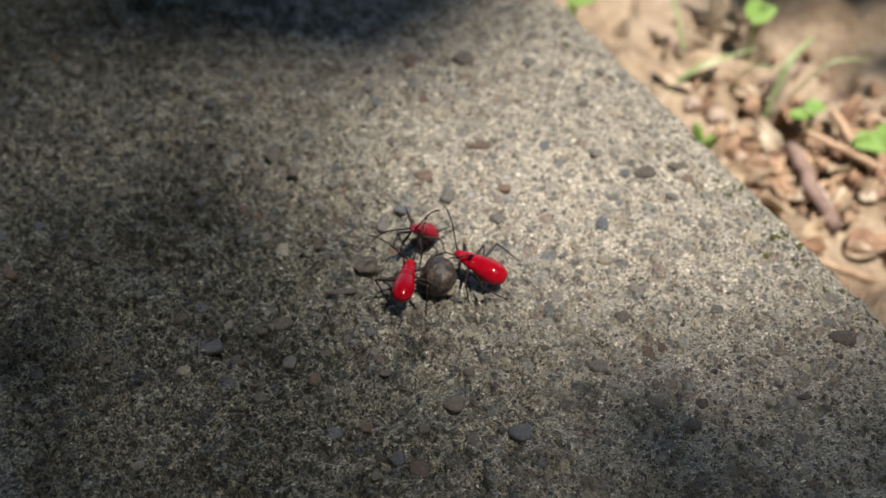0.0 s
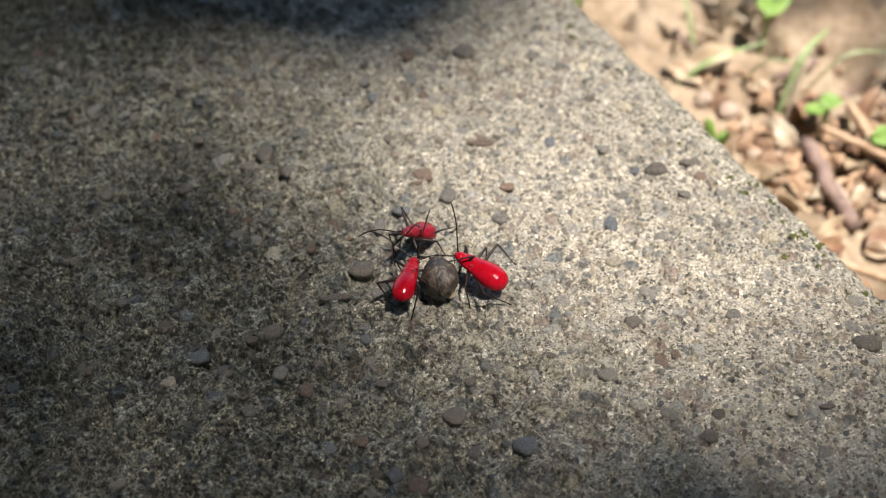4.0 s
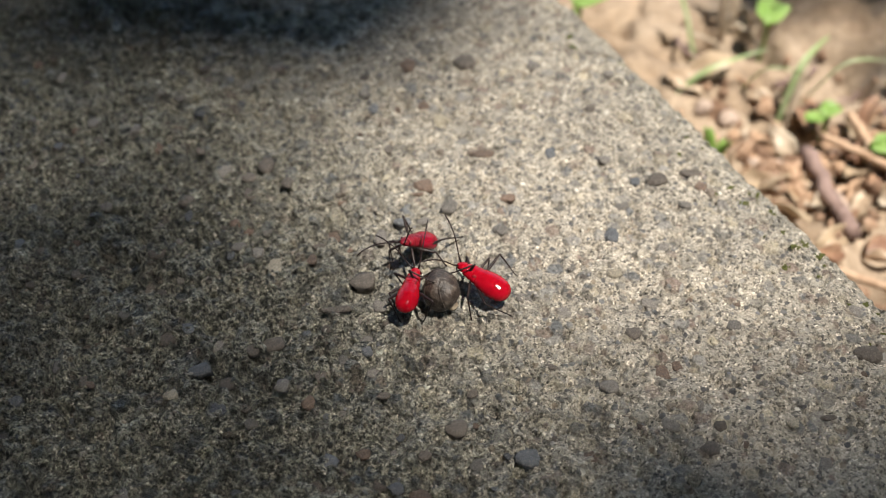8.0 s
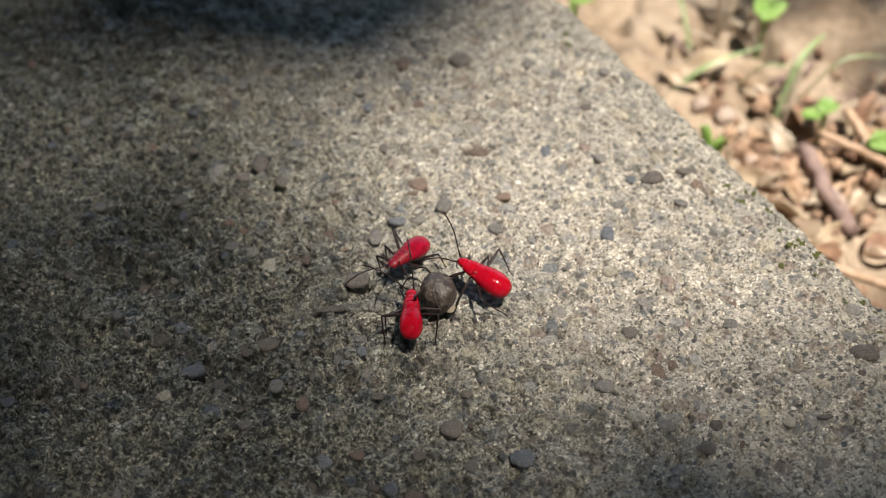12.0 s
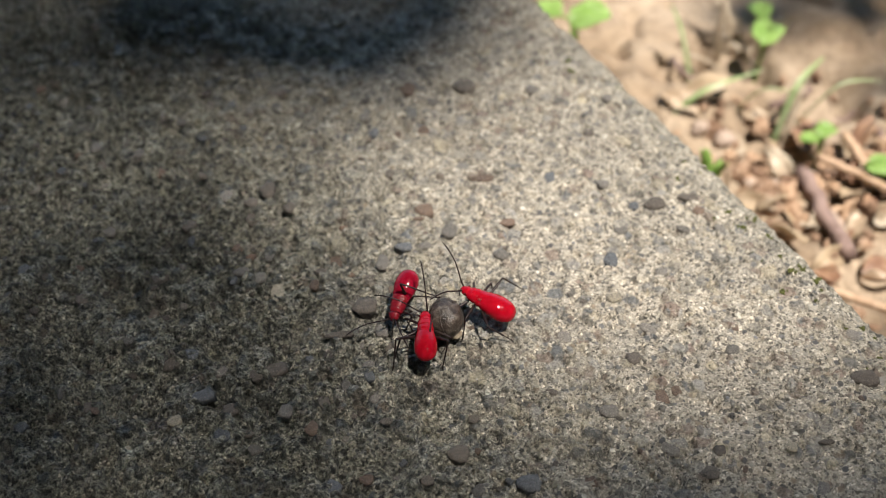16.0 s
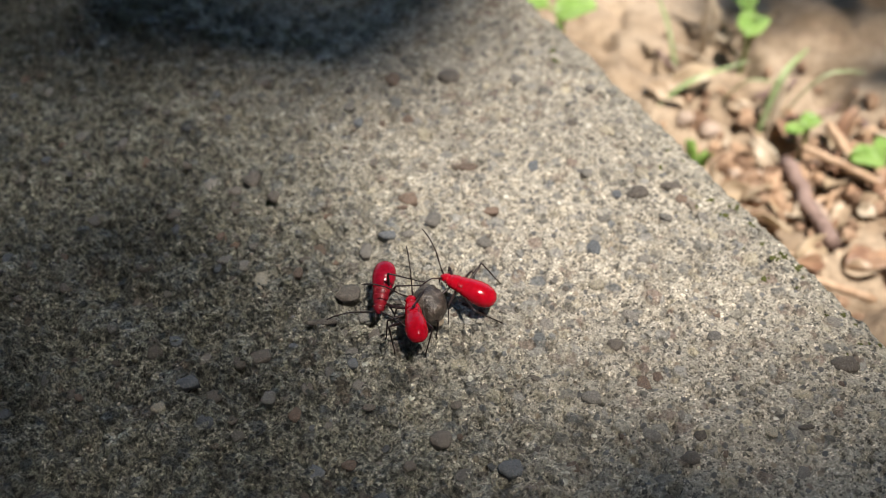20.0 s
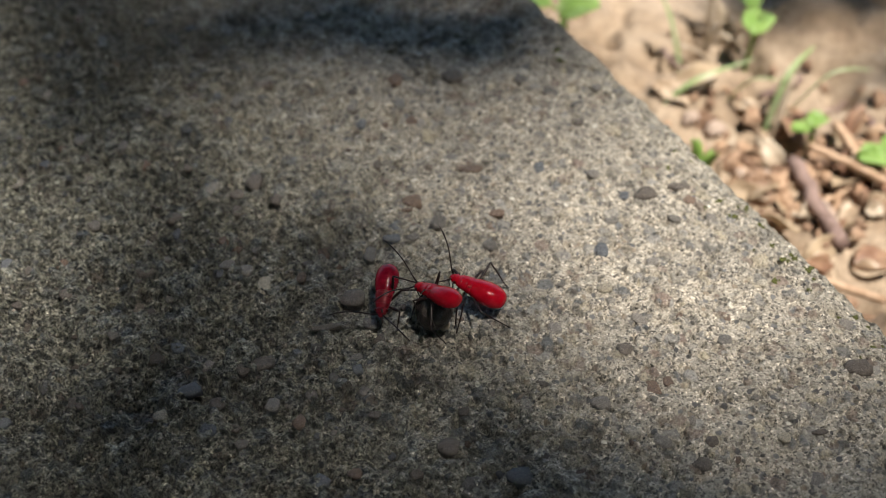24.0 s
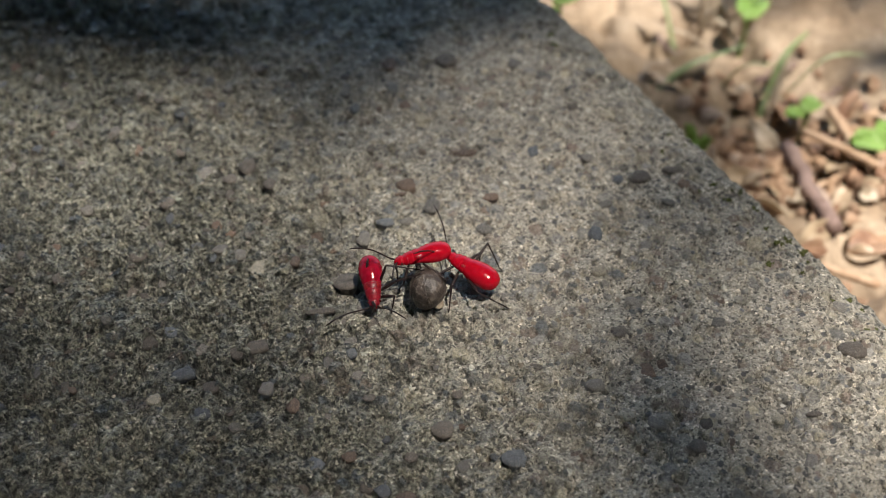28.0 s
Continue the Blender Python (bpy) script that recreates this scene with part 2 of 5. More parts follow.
RED = make_plain("red_cuticle", [(0.4, (0.28, 0.002, 0.009)), (0.6, (0.33, 0.003, 0.012))], 0.0009, 0.075, 0.34, 0.00008, sss=0.15)
RED_DULL = make_plain("crimson_cuticle", [(0.4, (0.19, 0.003, 0.013)), (0.6, (0.26, 0.005, 0.02))], 0.0009, 0.12, 0.26, 0.00008, sss=0.1)
RED_DARK = make_plain("dark_red_cuticle", [(0.4, (0.13, 0.005, 0.012)), (0.6, (0.22, 0.007, 0.015))], 0.0008, 0.38, 0.3, 0.0001)
LEG_BLACK = make_plain("dark_leg_cuticle", [(0.4, (0.010, 0.006, 0.006)), (0.6, (0.024, 0.013, 0.011))], 0.0008, 0.42, 0.3, 0.00002)
EYE = make_plain("eye_black_red", [(0.4, (0.03, 0.004, 0.004)), (0.6, (0.09, 0.008, 0.008))], 0.0003, 0.2)
PAD = make_plain("wing_pad_dark", [(0.4, (0.12, 0.006, 0.008)), (0.6, (0.26, 0.008, 0.010))], 0.0005, 0.35)
SEED = make_plain("seed_coat", [(0.36, (0.018, 0.013, 0.010)), (0.5, (0.05, 0.038, 0.031)), (0.58, (0.082, 0.064, 0.052)), (0.70, (0.16, 0.135, 0.115))], 0.0009, 0.4, 0.45, 0.0006)
SCAR = make_plain("seed_scar", [(0.4, (0.22, 0.17, 0.12)), (0.6, (0.36, 0.30, 0.22))], 0.0008, 0.7)
GREEN = make_leaf("fresh_green_leaf", [(0.4, (0.22, 0.37, 0.08)), (0.6, (0.34, 0.51, 0.15))], 0.006)
GRASS = make_leaf("grass_blade_green", [(0.4, (0.38, 0.49, 0.23)), (0.6, (0.56, 0.64, 0.40))], 0.006)
STRAW = make_leaf("dry_straw", [(0.4, (0.42, 0.335, 0.245)), (0.6, (0.60, 0.51, 0.395))], 0.006, 0.2)
DRY = make_leaf("dry_leaf", [(0.4, (0.34, 0.255, 0.17)), (0.6, (0.48, 0.37, 0.25))], 0.008, 0.15)
RUST = make_leaf("rusty_dry_leaf", [(0.4, (0.22, 0.12, 0.075)), (0.6, (0.38, 0.24, 0.155))], 0.006, 0.15)
PEACH = make_leaf("peach_dry_leaf", [(0.4, (0.42, 0.315, 0.22)), (0.6, (0.55, 0.44, 0.325))], 0.008, 0.15)
PEBBLE = make_plain("pale_pebble", [(0.4, (0.34, 0.25, 0.20)), (0.6, (0.48, 0.385, 0.32))], 0.4, 0.85, 0.3, 0.001)
BARK = make_plain("twig_bark", [(0.4, (0.13, 0.085, 0.072)), (0.6, (0.27, 0.19, 0.165))], 0.004, 0.85, 0.3, 0.0006)
PALE_WOOD = make_plain("pale_stick", [(0.4, (0.33, 0.21, 0.13)), (0.6, (0.50, 0.35, 0.24))], 0.004, 0.8, 0.3, 0.0004)
# leaves of the unseen foliage added to block sun and sky
SHADE_FOLIAGE = make_leaf("shade_foliage_leaf", [(0.4, (0.035, 0.085, 0.02)), (0.6, (0.07, 0.15, 0.035))], 0.02, 0.05)
MOSS = make_plain("moss", [(0.4, (0.045, 0.05, 0.015)), (0.6, (0.13, 0.14, 0.045))], 0.0008, 0.95, 0.2, 0.0004)


# ---- mesh helpers ----
def smooth(me, on=True):
    me.polygons.foreach_set("use_smooth", [on] * len(me.polygons))
    return me


def mesh_of(name, verts, faces, mat, flat=False):
    me = bpy.data.meshes.new(name)
    me.from_pydata([tuple(v) for v in verts], [], faces)
    me.materials.append(mat)
    me.validate()
    return smooth(me, not flat)


def part_of(name, me, parent, label="", m=None):
    ob = new(name, me)
    ob.parent = parent
    if m is not None:
        ob.matrix_basis = m
    return tagged(ob, label=label)


def tube(points, radii, seg=8, squash=1.0):
    """Verts and faces of a closed round tube along points; squash flattens it."""
    pts = [Vector(p) for p in points]
    verts, faces = [], []
    side = None
    for i, p in enumerate(pts):
        d = (pts[min(i + 1, len(pts) - 1)] - pts[max(i - 1, 0)]).normalized()
        ref = Vector((0, 0, 1)) if abs(d.z) < 0.95 else Vector((0, 1, 0))
        side = d.cross(ref).normalized() if side is None else (side - d * side.dot(d)).normalized()
        up = side.cross(d)
        for k in range(seg):
            a = 2 * math.pi * k / seg
            verts.append(p + side * math.cos(a) * radii[i] + up * math.sin(a) * radii[i] * squash)
    for i in range(len(pts) - 1):
        for k in range(seg):
            a, c = i * seg + k, i * seg + (k + 1) % seg
            faces.append((a, c, c + seg, a + seg))
    faces.append(tuple(reversed(range(seg))))
    faces.append(tuple(range((len(pts) - 1) * seg, len(pts) * seg)))
    return verts, faces


def blob(seed, sub=2, rough=0.25, shape=(1, 1, 1), freq=1.4):
    """Verts and faces of an uneven stone of about unit radius."""
    bm = bmesh.new()
    bmesh.ops.create_icosphere(bm, subdivisions=sub, radius=1.0)
    off = Vector((seed * 7.31, seed * 3.17, seed * 1.93))
    for v in bm.verts:
        k = 1 + rough * noise.noise(v.co * freq + off) + rough * 0.4 * noise.noise(v.co * freq * 2.7 + off)
        v.co = Vector((v.co.x * shape[0], v.co.y * shape[1], v.co.z * shape[2])) * k
    verts = [v.co.copy() for v in bm.verts]
    faces = [tuple(v.index for v in f.verts) for f in bm.faces]
    bm.free()
    return verts, faces


def lattice_noise(x, y, size, seed):
    """Smooth value noise on arrays, about -1 to 1."""
    rng = np.random.RandomState(seed)
    g = rng.uniform(-1, 1, (257, 257))
    a, b = x / size, y / size
    i, j = np.floor(a).astype(int), np.floor(b).astype(int)
    u, v = a - i, b - j
    u, v = u * u * (3 - 2 * u), v * v * (3 - 2 * v)
    i0, j0, i1, j1 = i % 257, j % 257, (i + 1) % 257, (j + 1) % 257
    return (g[i0, j0] * (1 - u) + g[i1, j0] * u) * (1 - v) + (g[i0, j1] * (1 - u) + g[i1, j1] * u) * v


def grid_mesh(name, X, Y, Z, mat):
    n, m = X.shape
    me = bpy.data.meshes.new(name)
    co = np.stack([X, Y, Z], -1).reshape(-1, 3).astype(np.float32)
    idx = np.arange(n * m).reshape(n, m)
    quads = np.stack([idx[:-1, :-1], idx[1:, :-1], idx[1:, 1:], idx[:-1, 1:]], -1).reshape(-1, 4)
    me.vertices.add(len(co))
    me.vertices.foreach_set("co", co.ravel())
    me.loops.add(quads.size)
    me.loops.foreach_set("vertex_index", quads.ravel().astype(np.int32))
    me.polygons.add(len(quads))
    me.polygons.foreach_set("loop_start", np.arange(0, quads.size, 4, dtype=np.int32))
    me.polygons.foreach_set("use_smooth", np.ones(len(quads), dtype=bool))
    me.update(calc_edges=True)
    me.materials.append(mat)
    return me


# ---- the slab ----
E0, EN, ED = (0.04945, 0.13100), (0.87888, 0.47704), (0.47704, -0.87888)
G_HOLE = (74.4, 192.4, -42.0)
G_LEAF_A = (31.1, 217.0, -25.0)
G_LEAF_A2 = (23.5, 228.2, -30.0)
G_LEAF_B = (71.4, 220.5, -32.0)
G_LEAF_B2 = (71.7, 229.6, -32.0)
G_LEAF_C = (78.3, 192.9, -37.0)
G_LEAF_D = (88.6, 182.3, -37.0)
G_SPROUT = (53.3, 180.0, -36.0)
G_CREAM = (57.3, 182.6, -36.0)
G_HEAP = (63.0, 193.8, -40.0)
G_STRAW = (66.4, 225.6, -42.0)
G_BL1 = ((48.3, 201.9, -38.0), (55.6, 203.3, -33.0), (68.5, 208.6, -32.0))
G_BL2 = ((71.2, 199.7, -38.0), (74.5, 202.7, -32.0), (81.4, 210.1, -30.0))
G_BL3 = ((76.6, 204.8, -34.0), (83.1, 201.9, -31.0), (92.3, 203.1, -31.0))
G_BL4 = ((64.2, 207.9, -36.0), (67.6, 203.1, -33.0), (74.6, 202.0, -33.0))
G_BL5 = ((57.4, 219.3, -41.0), (53.6, 223.7, -34.0), (50.8, 227.1, -28.0))
G_BL6 = ((72.7, 197.8, -40.0), (74.9, 201.7, -35.0), (76.6, 203.0, -32.0))
G_HOLE2 = (67.5, 193.4)
G_ST1 = ((72.4, 184.4, -39.0), (77.3, 159.6, -39.0))
G_ST2 = ((84.4, 195.7, -39.0), (86.6, 185.1, -39.0))
G_ST3 = ((77.2, 188.7, -39.0), (89.6, 176.7, -38.0))
G_ST4 = ((68.0, 149.5, -36.0), (80.9, 144.2, -37.0))
SEED_AT = (-0.6, 109.8)
SLAB_AT = Matrix(((-EN[0], ED[0], 0, E0[0]), (-EN[1], ED[1], 0, E0[1]), (0, 0, 1, 0), (0, 0, 0, 1)))
SLAB_INV = SLAB_AT.inverted()
SLAB_DEEP = 0.0430


AGGREGATE = ((0.10, 0.098, 0.094), (0.16, 0.16, 0.16), (0.225, 0.22, 0.21), (0.12, 0.13, 0.145), (0.20, 0.16, 0.135), (0.30, 0.285, 0.255), (0.19, 0.145, 0.125), (0.27, 0.265, 0.26), (0.40, 0.36, 0.28))
CELL = 0.00023


def build_slab():
    v = np.concatenate([np.arange(0, 0.118, CELL), np.geomspace(0.119, 0.42, 26)])
    u = np.concatenate([-np.geomspace(0.55, 0.123, 26), np.arange(-0.122, 0.066, CELL), np.geomspace(0.067, 0.30, 26)])
    V, U = np.meshgrid(v, u, indexing="ij")
    rng = np.random.RandomState(4)
    dense = (V < 0.117) & (U > -0.1215) & (U < 0.0655)
    H = 0.00035 * lattice_noise(V, U, 0.012, 1) + 0.00028 * lattice_noise(V, U, 0.0038, 2)
    H += (0.00020 * lattice_noise(V, U, 0.0017, 3) + 0.00013 * lattice_noise(V, U, 0.0009, 5) + 0.00005 * lattice_noise(V, U, 0.00046, 15)) * dense
    # worn, lumpy surface away from the edge
    coarse = np.clip((V - 0.036) / 0.034, 0.0, 1)
    WV = V + 0.0012 * lattice_noise(V, U, 0.0026, 31) + 0.0006 * lattice_noise(V, U, 0.0009, 32)
    WU = U + 0.0012 * lattice_noise(V, U, 0.0026, 33) + 0.0006 * lattice_noise(V, U, 0.0009, 34)
    RV, RU = 0.8 * WV + 0.6 * WU, 0.8 * WU - 0.6 * WV
    n1, n2, n3 = lattice_noise(RV, RU, 0.0027, 6), lattice_noise(RU * 1.2, RV, 0.0016, 7), lattice_noise(WV, WU, 0.0007, 16)
    lumps = 0.00065 * n1 + 0.00045 * n2 + 0.00010 * n3 - 0.0008 * np.clip(-n2 - 0.2, 0, 1)
    H += dense * (0.10 + 1.5 * coarse) * lumps
    rgba = np.zeros(V.shape + (4,), np.float32)
    rgba[..., :3] = 0.3
    j0 = int(np.searchsorted(u, -0.122))
    nv, nu = int(np.sum(v < 0.118)), int(np.sum((u >= -0.122) & (u < 0.066)))

    def patch(r, reach):
        gi, gj = rng.randint(12, nv - 13), j0 + rng.randint(12, nu - 13)
        w = int(r * reach / CELL) + 2
        sl = (slice(max(0, gi - w), min(nv, gi + w + 1)), slice(max(j0, gj - w), min(j0 + nu, gj + w + 1)))
        return gi, gj, sl, V[sl] - v[gi], U[sl] - u[gj]
    # embedded aggregate: angular, mostly flush, with a gap along part of its outline
    for k in range(4600):
        r = 0.00030 + 0.0009 * rng.rand() ** 2.2 if k > 520 else rng.uniform(0.0007, 0.0014)
        gi, gj, sl, dv, du = patch(r, 1.7)
        d = np.zeros_like(dv)
        turn, sides, long = rng.uniform(0, 6.28), rng.randint(5, 8), rng.uniform(0.65, 1.0)
        ca, sa = math.cos(turn), math.sin(turn)
        px, py = (dv * ca + du * sa) / r, (du * ca - dv * sa) / (r * long)
        for q in range(sides):
            a = 6.283 * (q + rng.uniform(-0.3, 0.3)) / sides
            d = np.maximum(d, (px * math.cos(a) + py * math.sin(a)) / rng.uniform(0.78, 1.05))
        c = coarse[gi, 0]
        edge = max(0.14, CELL / r)
        inside = np.clip((1.0 - d) / edge + 0.5, 0, 1)
        base = H[gi, gj]
        rise = rng.uniform(-0.00016, 0.00020) + c * rng.uniform(-0.0002, 0.0006)
        top = base + rise + 0.10 * (dv * rng.uniform(-1, 1) + du * rng.uniform(-1, 1)) - 0.10 * r * d ** 2
        gap = np.exp(-((d - 1.05 - edge * 0.4) / (edge * 0.7)) ** 2) * np.clip(0.45 + px * rng.uniform(-1, 1) + py * rng.uniform(-1, 1), 0, 1)
        H[sl] = H[sl] * (1 - inside) + top * inside - gap * min(0.00052, r * 0.6)
        tone = np.array(AGGREGATE[rng.randint(len(AGGREGATE))]) * rng.uniform(0.8, 1.25)
        rgba[sl][..., :3] = np.where(d[..., None] < 1.5, tone, rgba[sl][..., :3])
        rgba[sl][..., 3] = np.maximum(rgba[sl][..., 3] * (1 - inside), inside * rng.uniform(0.5, 0.95))
    # small holes left by lost grains
    for k in range(3200):
        r = rng.uniform(0.0003, 0.0006)
        gi, gj, sl, dv, du = patch(r, 1.2)
        d2 = (dv ** 2 + (du * rng.uniform(0.6, 1.5)) ** 2) / r ** 2
        H[sl] -= rng.uniform(0.7, 1.5) * r * np.sqrt(np.clip(1 - d2, 0, 1))
        rgba[sl][..., 3] *= np.clip(d2, 0, 1)
    # a dense net of pits with thin ridges between them, where the skin is worn away
    for k in range(2400):
        r = rng.uniform(0.0006, 0.0012)
        gi, gj, sl, dv, du = patch(r, 1.1)
        if rng.rand() > coarse[gi, 0]:
            continue
        d2 = (dv ** 2 + (du * rng.uniform(0.65, 1.5)) ** 2) / r ** 2
        H[sl] -= rng.uniform(0.5, 1.1) * r * np.clip(1 - d2, 0, 1)
    # rounded, chipped edge
    chip = 0.0046 + 0.0014 * lattice_noise(V, U, 0.011, 8) + 0.0009 * lattice_noise(V, U, 0.004, 9)
    e = np.clip(1 - V / np.maximum(chip, 0.0016), 0, 1)
    H -= 0.0015 * e ** 2.2 + 0.0006 * e * np.abs(lattice_noise(V, U, 0.0019, 10)) + 0.0012 * e * np.clip(lattice_noise(V, U, 0.006, 14) - 0.35, 0, 1)
    H[-1, :] = 0
    X, Y, Z = V, U, H
    # side face under the edge
    zs = np.linspace(0, 1, 16)[1:][::-1]
    sideZ = np.stack([H[0] + (-SLAB_DEEP - H[0]) * s for s in zs])
    sideY = np.repeat(u[None, :], len(zs), 0)
    sideX = 0.0008 * lattice_noise(sideY, sideZ, 0.006, 11) + 0.0004 * lattice_noise(sideY, sideZ, 0.002, 12) + 0.0012 * np.abs(lattice_noise(sideY, sideZ, 0.02, 13))
    sideX[0] = 0.001
    X = np.concatenate([sideX, X]); Y = np.concatenate([sideY, Y]); Z = np.concatenate([sideZ, Z])
    # the other three sides go straight down
    X = np.concatenate([X, X[-1:]]); Y = np.concatenate([Y, Y[-1:]]); Z = np.concatenate([Z, np.full_like(Z[-1:], -SLAB_DEEP)])
    X = np.concatenate([X[:, :1], X, X[:, -1:]], 1); Y = np.concatenate([Y[:, :1], Y, Y[:, -1:]], 1)
    Z = np.concatenate([np.full_like(Z[:, :1], -SLAB_DEEP), Z, np.full_like(Z[:, -1:], -SLAB_DEEP)], 1)
    me = grid_mesh("concrete_slab", X, Y, Z, CONCRETE)
    full = np.zeros(X.shape + (4,), np.float32)
    full[..., :3] = 0.3
    full[len(zs):len(zs) + len(v), 1:-1] = rgba
    me.attributes.new("aggregate", "FLOAT_COLOR", "POINT").data.foreach_set("color", full.ravel())
    ob = new("pavement", me)
    ob.matrix_world = SLAB_AT
    tagged(ob, label="weathered grey concrete slab with exposed aggregate and a chipped edge", category="pavement", kind="structure")
    return ob, (v, u, H)


SLAB, (SLAB_V, SLAB_U, SLAB_H) = build_slab()


def slab_z(x, y):
    """Height of the slab's top at a place in the world."""
    p = SLAB_INV @ Vector((x, y, 0))
    i = min(max(int(np.searchsorted(SLAB_V, p.x)), 0), len(SLAB_V) - 1)
    j = min(max(int(np.searchsorted(SLAB_U, p.y)), 0), len(SLAB_U) - 1)
    return float(SLAB_H[i, j])


# ---- the ground ----
GROUND = -0.0420


def ground_height(X, Y):
    # distance out from the slab's edge
    out = (X - E0[0]) * EN[0] + (Y - E0[1]) * EN[1]
    k = np.clip(out / 0.012, 0, 1) * np.clip((0.9 - np.abs(X)) / 0.4, 0, 1) * np.clip((1.2 - np.abs(Y)) / 0.4, 0, 1)
    h = 0.0024 * lattice_noise(X, Y, 0.042, 21) + 0.0022 * lattice_noise(X, Y, 0.017, 22) + 0.0013 * lattice_noise(X, Y, 0.007, 23) + 0.0006 * lattice_noise(X, Y, 0.003, 24)
    # small burrows and gaps between crumbs
    pit = np.clip(lattice_noise(X, Y, 0.010, 26) - 0.45, 0, 1) * 0.016 + np.clip(lattice_noise(X, Y, 0.005, 27) - 0.5, 0, 1) * 0.008
    # an open burrow among the crumbs
    pit = pit + 0.016 * np.exp(-((X - G_HOLE[0] / 1000) ** 2 + (Y - G_HOLE[1] / 1000) ** 2) / 0.0035 ** 2)
    pit = pit + 0.011 * np.exp(-((X - G_HOLE2[0] / 1000) ** 2 + (Y - G_HOLE2[1] / 1000) ** 2) / 0.0026 ** 2)
    # a hollow behind the straw
    pit = pit + 0.009 * np.exp(-((X - 0.0600) ** 2 / 0.0018 ** 2 + (Y - 0.2270) ** 2 / 0.006 ** 2)) + 0.012 * np.exp(-((X - 0.0728) ** 2 + (Y - 0.2235) ** 2) / 0.0024 ** 2)
    # the litter lies in a shallow trough
    pit = pit + 0.004 * np.exp(-((X - 0.074) ** 2 / 0.020 ** 2 + (Y - 0.184) ** 2 / 0.020 ** 2))
    return GROUND + 0.0005 - 0.004 * (1 - k) + k * (h - pit)


def build_ground():
    far = np.geomspace(0.24, 60, 30)
    x = np.concatenate([-far[::-1], np.arange(-0.2, 0.02, 0.01), np.arange(0.02, 0.2, 0.0011), far])
    y = np.concatenate([-far[::-1], np.arange(-0.2, 0.07, 0.01), np.arange(0.07, 0.30, 0.0012), far + 0.08])
    X, Y = np.meshgrid(x, y, indexing="ij")
    ob = new("ground", grid_mesh("ground", X, Y, ground_height(X, Y), SOIL))
    tagged(ob, label="bare dry tan soil with crumbs and small holes", category="ground", kind="structure")
    return ob


build_ground()


def ground_z(x, y):
    return float(ground_height(np.array([x]), np.array([y]))[0])


# ---- things on the soil ----
MM = 0.001


def at_mm(x, y, z):
    return Vector((x, y, z)) * MM


def thing(name, label, category, group="", loc=(0, 0, 0), rz=0.0):
    ob = new(name)
    ob.empty_display_size = 0.005
    ob.matrix_world = pose(*loc, 0, 0, rz)
    return tagged(ob, label=label, category=category, group=group)


def leaf_mesh(name, length, width, mat, curl=0.2, round_tip=False, seed=1, thick=0.00025, n=12, m=6, fold=0.35):
    """A leaf blade along +X with a raised midrib fold, curl and thickness."""
    X, Y, Z = np.zeros((n + 1, 2 * m + 1)), np.zeros((n + 1, 2 * m + 1)), np.zeros((n + 1, 2 * m + 1))
    rng = np.random.RandomState(seed)
    ph = rng.uniform(0, 6.28, 3)
    for i in range(n + 1):
        s = i / n
        w = math.sqrt(max(0.0, 1 - (2 * s - 1) ** 2)) if round_tip else (math.sin(math.pi * s ** 0.8) ** 0.9 if 0 < s < 1 else 0.0)
        w = max(w, 0.03) * width / 2 * (1 + 0.06 * math.sin(9 * s + ph[0]))
        for j in range(-m, m + 1):
            q = j / m
            X[i, j + m] = s * length
            Y[i, j + m] = q * w
            Z[i, j + m] = length * (curl * (s - s * s) + 0.04 * math.sin(7 * s + ph[1] + 2 * q)) + abs(q) * w * fold
    co = [(X[i, j], Y[i, j], Z[i, j]) for i in range(n + 1) for j in range(2 * m + 1)]
    k = 2 * m + 1
    faces = [(i * k + j, (i + 1) * k + j, (i + 1) * k + j + 1, i * k + j + 1) for i in range(n) for j in range(2 * m)]
    base = len(co)
    co += [(a, b, c - thick) for a, b, c in co]
    faces += [tuple(base + q for q in reversed(f)) for f in faces]
    ring = [j for j in range(k)] + [i * k + k - 1 for i in range(1, n + 1)] + [n * k + j for j in range(k - 2, -1, -1)] + [i * k for i in range(n - 1, 0, -1)]
    faces += [(ring[q], ring[(q + 1) % len(ring)], ring[(q + 1) % len(ring)] + base, ring[q] + base) for q in range(len(ring))]
    return mesh_of(name, co, faces, mat)


def blade_mesh(name, points, width, mat):
    """A grass blade: a thin folded strip along points, tapering to its tip."""
    pts = [Vector(p) for p in points]
    fine = []
    for i in range(len(pts) - 1):
        p0, p1, p2, p3 = pts[max(i - 1, 0)], pts[i], pts[i + 1], pts[min(i + 2, len(pts) - 1)]
        for k in range(6):
            s = k / 6
            fine.append(0.5 * ((2 * p1) + (p2 - p0) * s + (2 * p0 - 5 * p1 + 4 * p2 - p3) * s * s + (3 * p1 - p0 - 3 * p2 + p3) * s ** 3))
    fine.append(pts[-1])
    n = len(fine)
    rad = [width / 2 * (0.75 + 0.6 * math.sin(math.pi * min(1, i / n * 1.1))) * (1 - (i / n) ** 3) + 0.00008 for i in range(n)]
    verts, faces = tube(fine, rad, 6, 0.22)
    return mesh_of(name, verts, faces, mat)


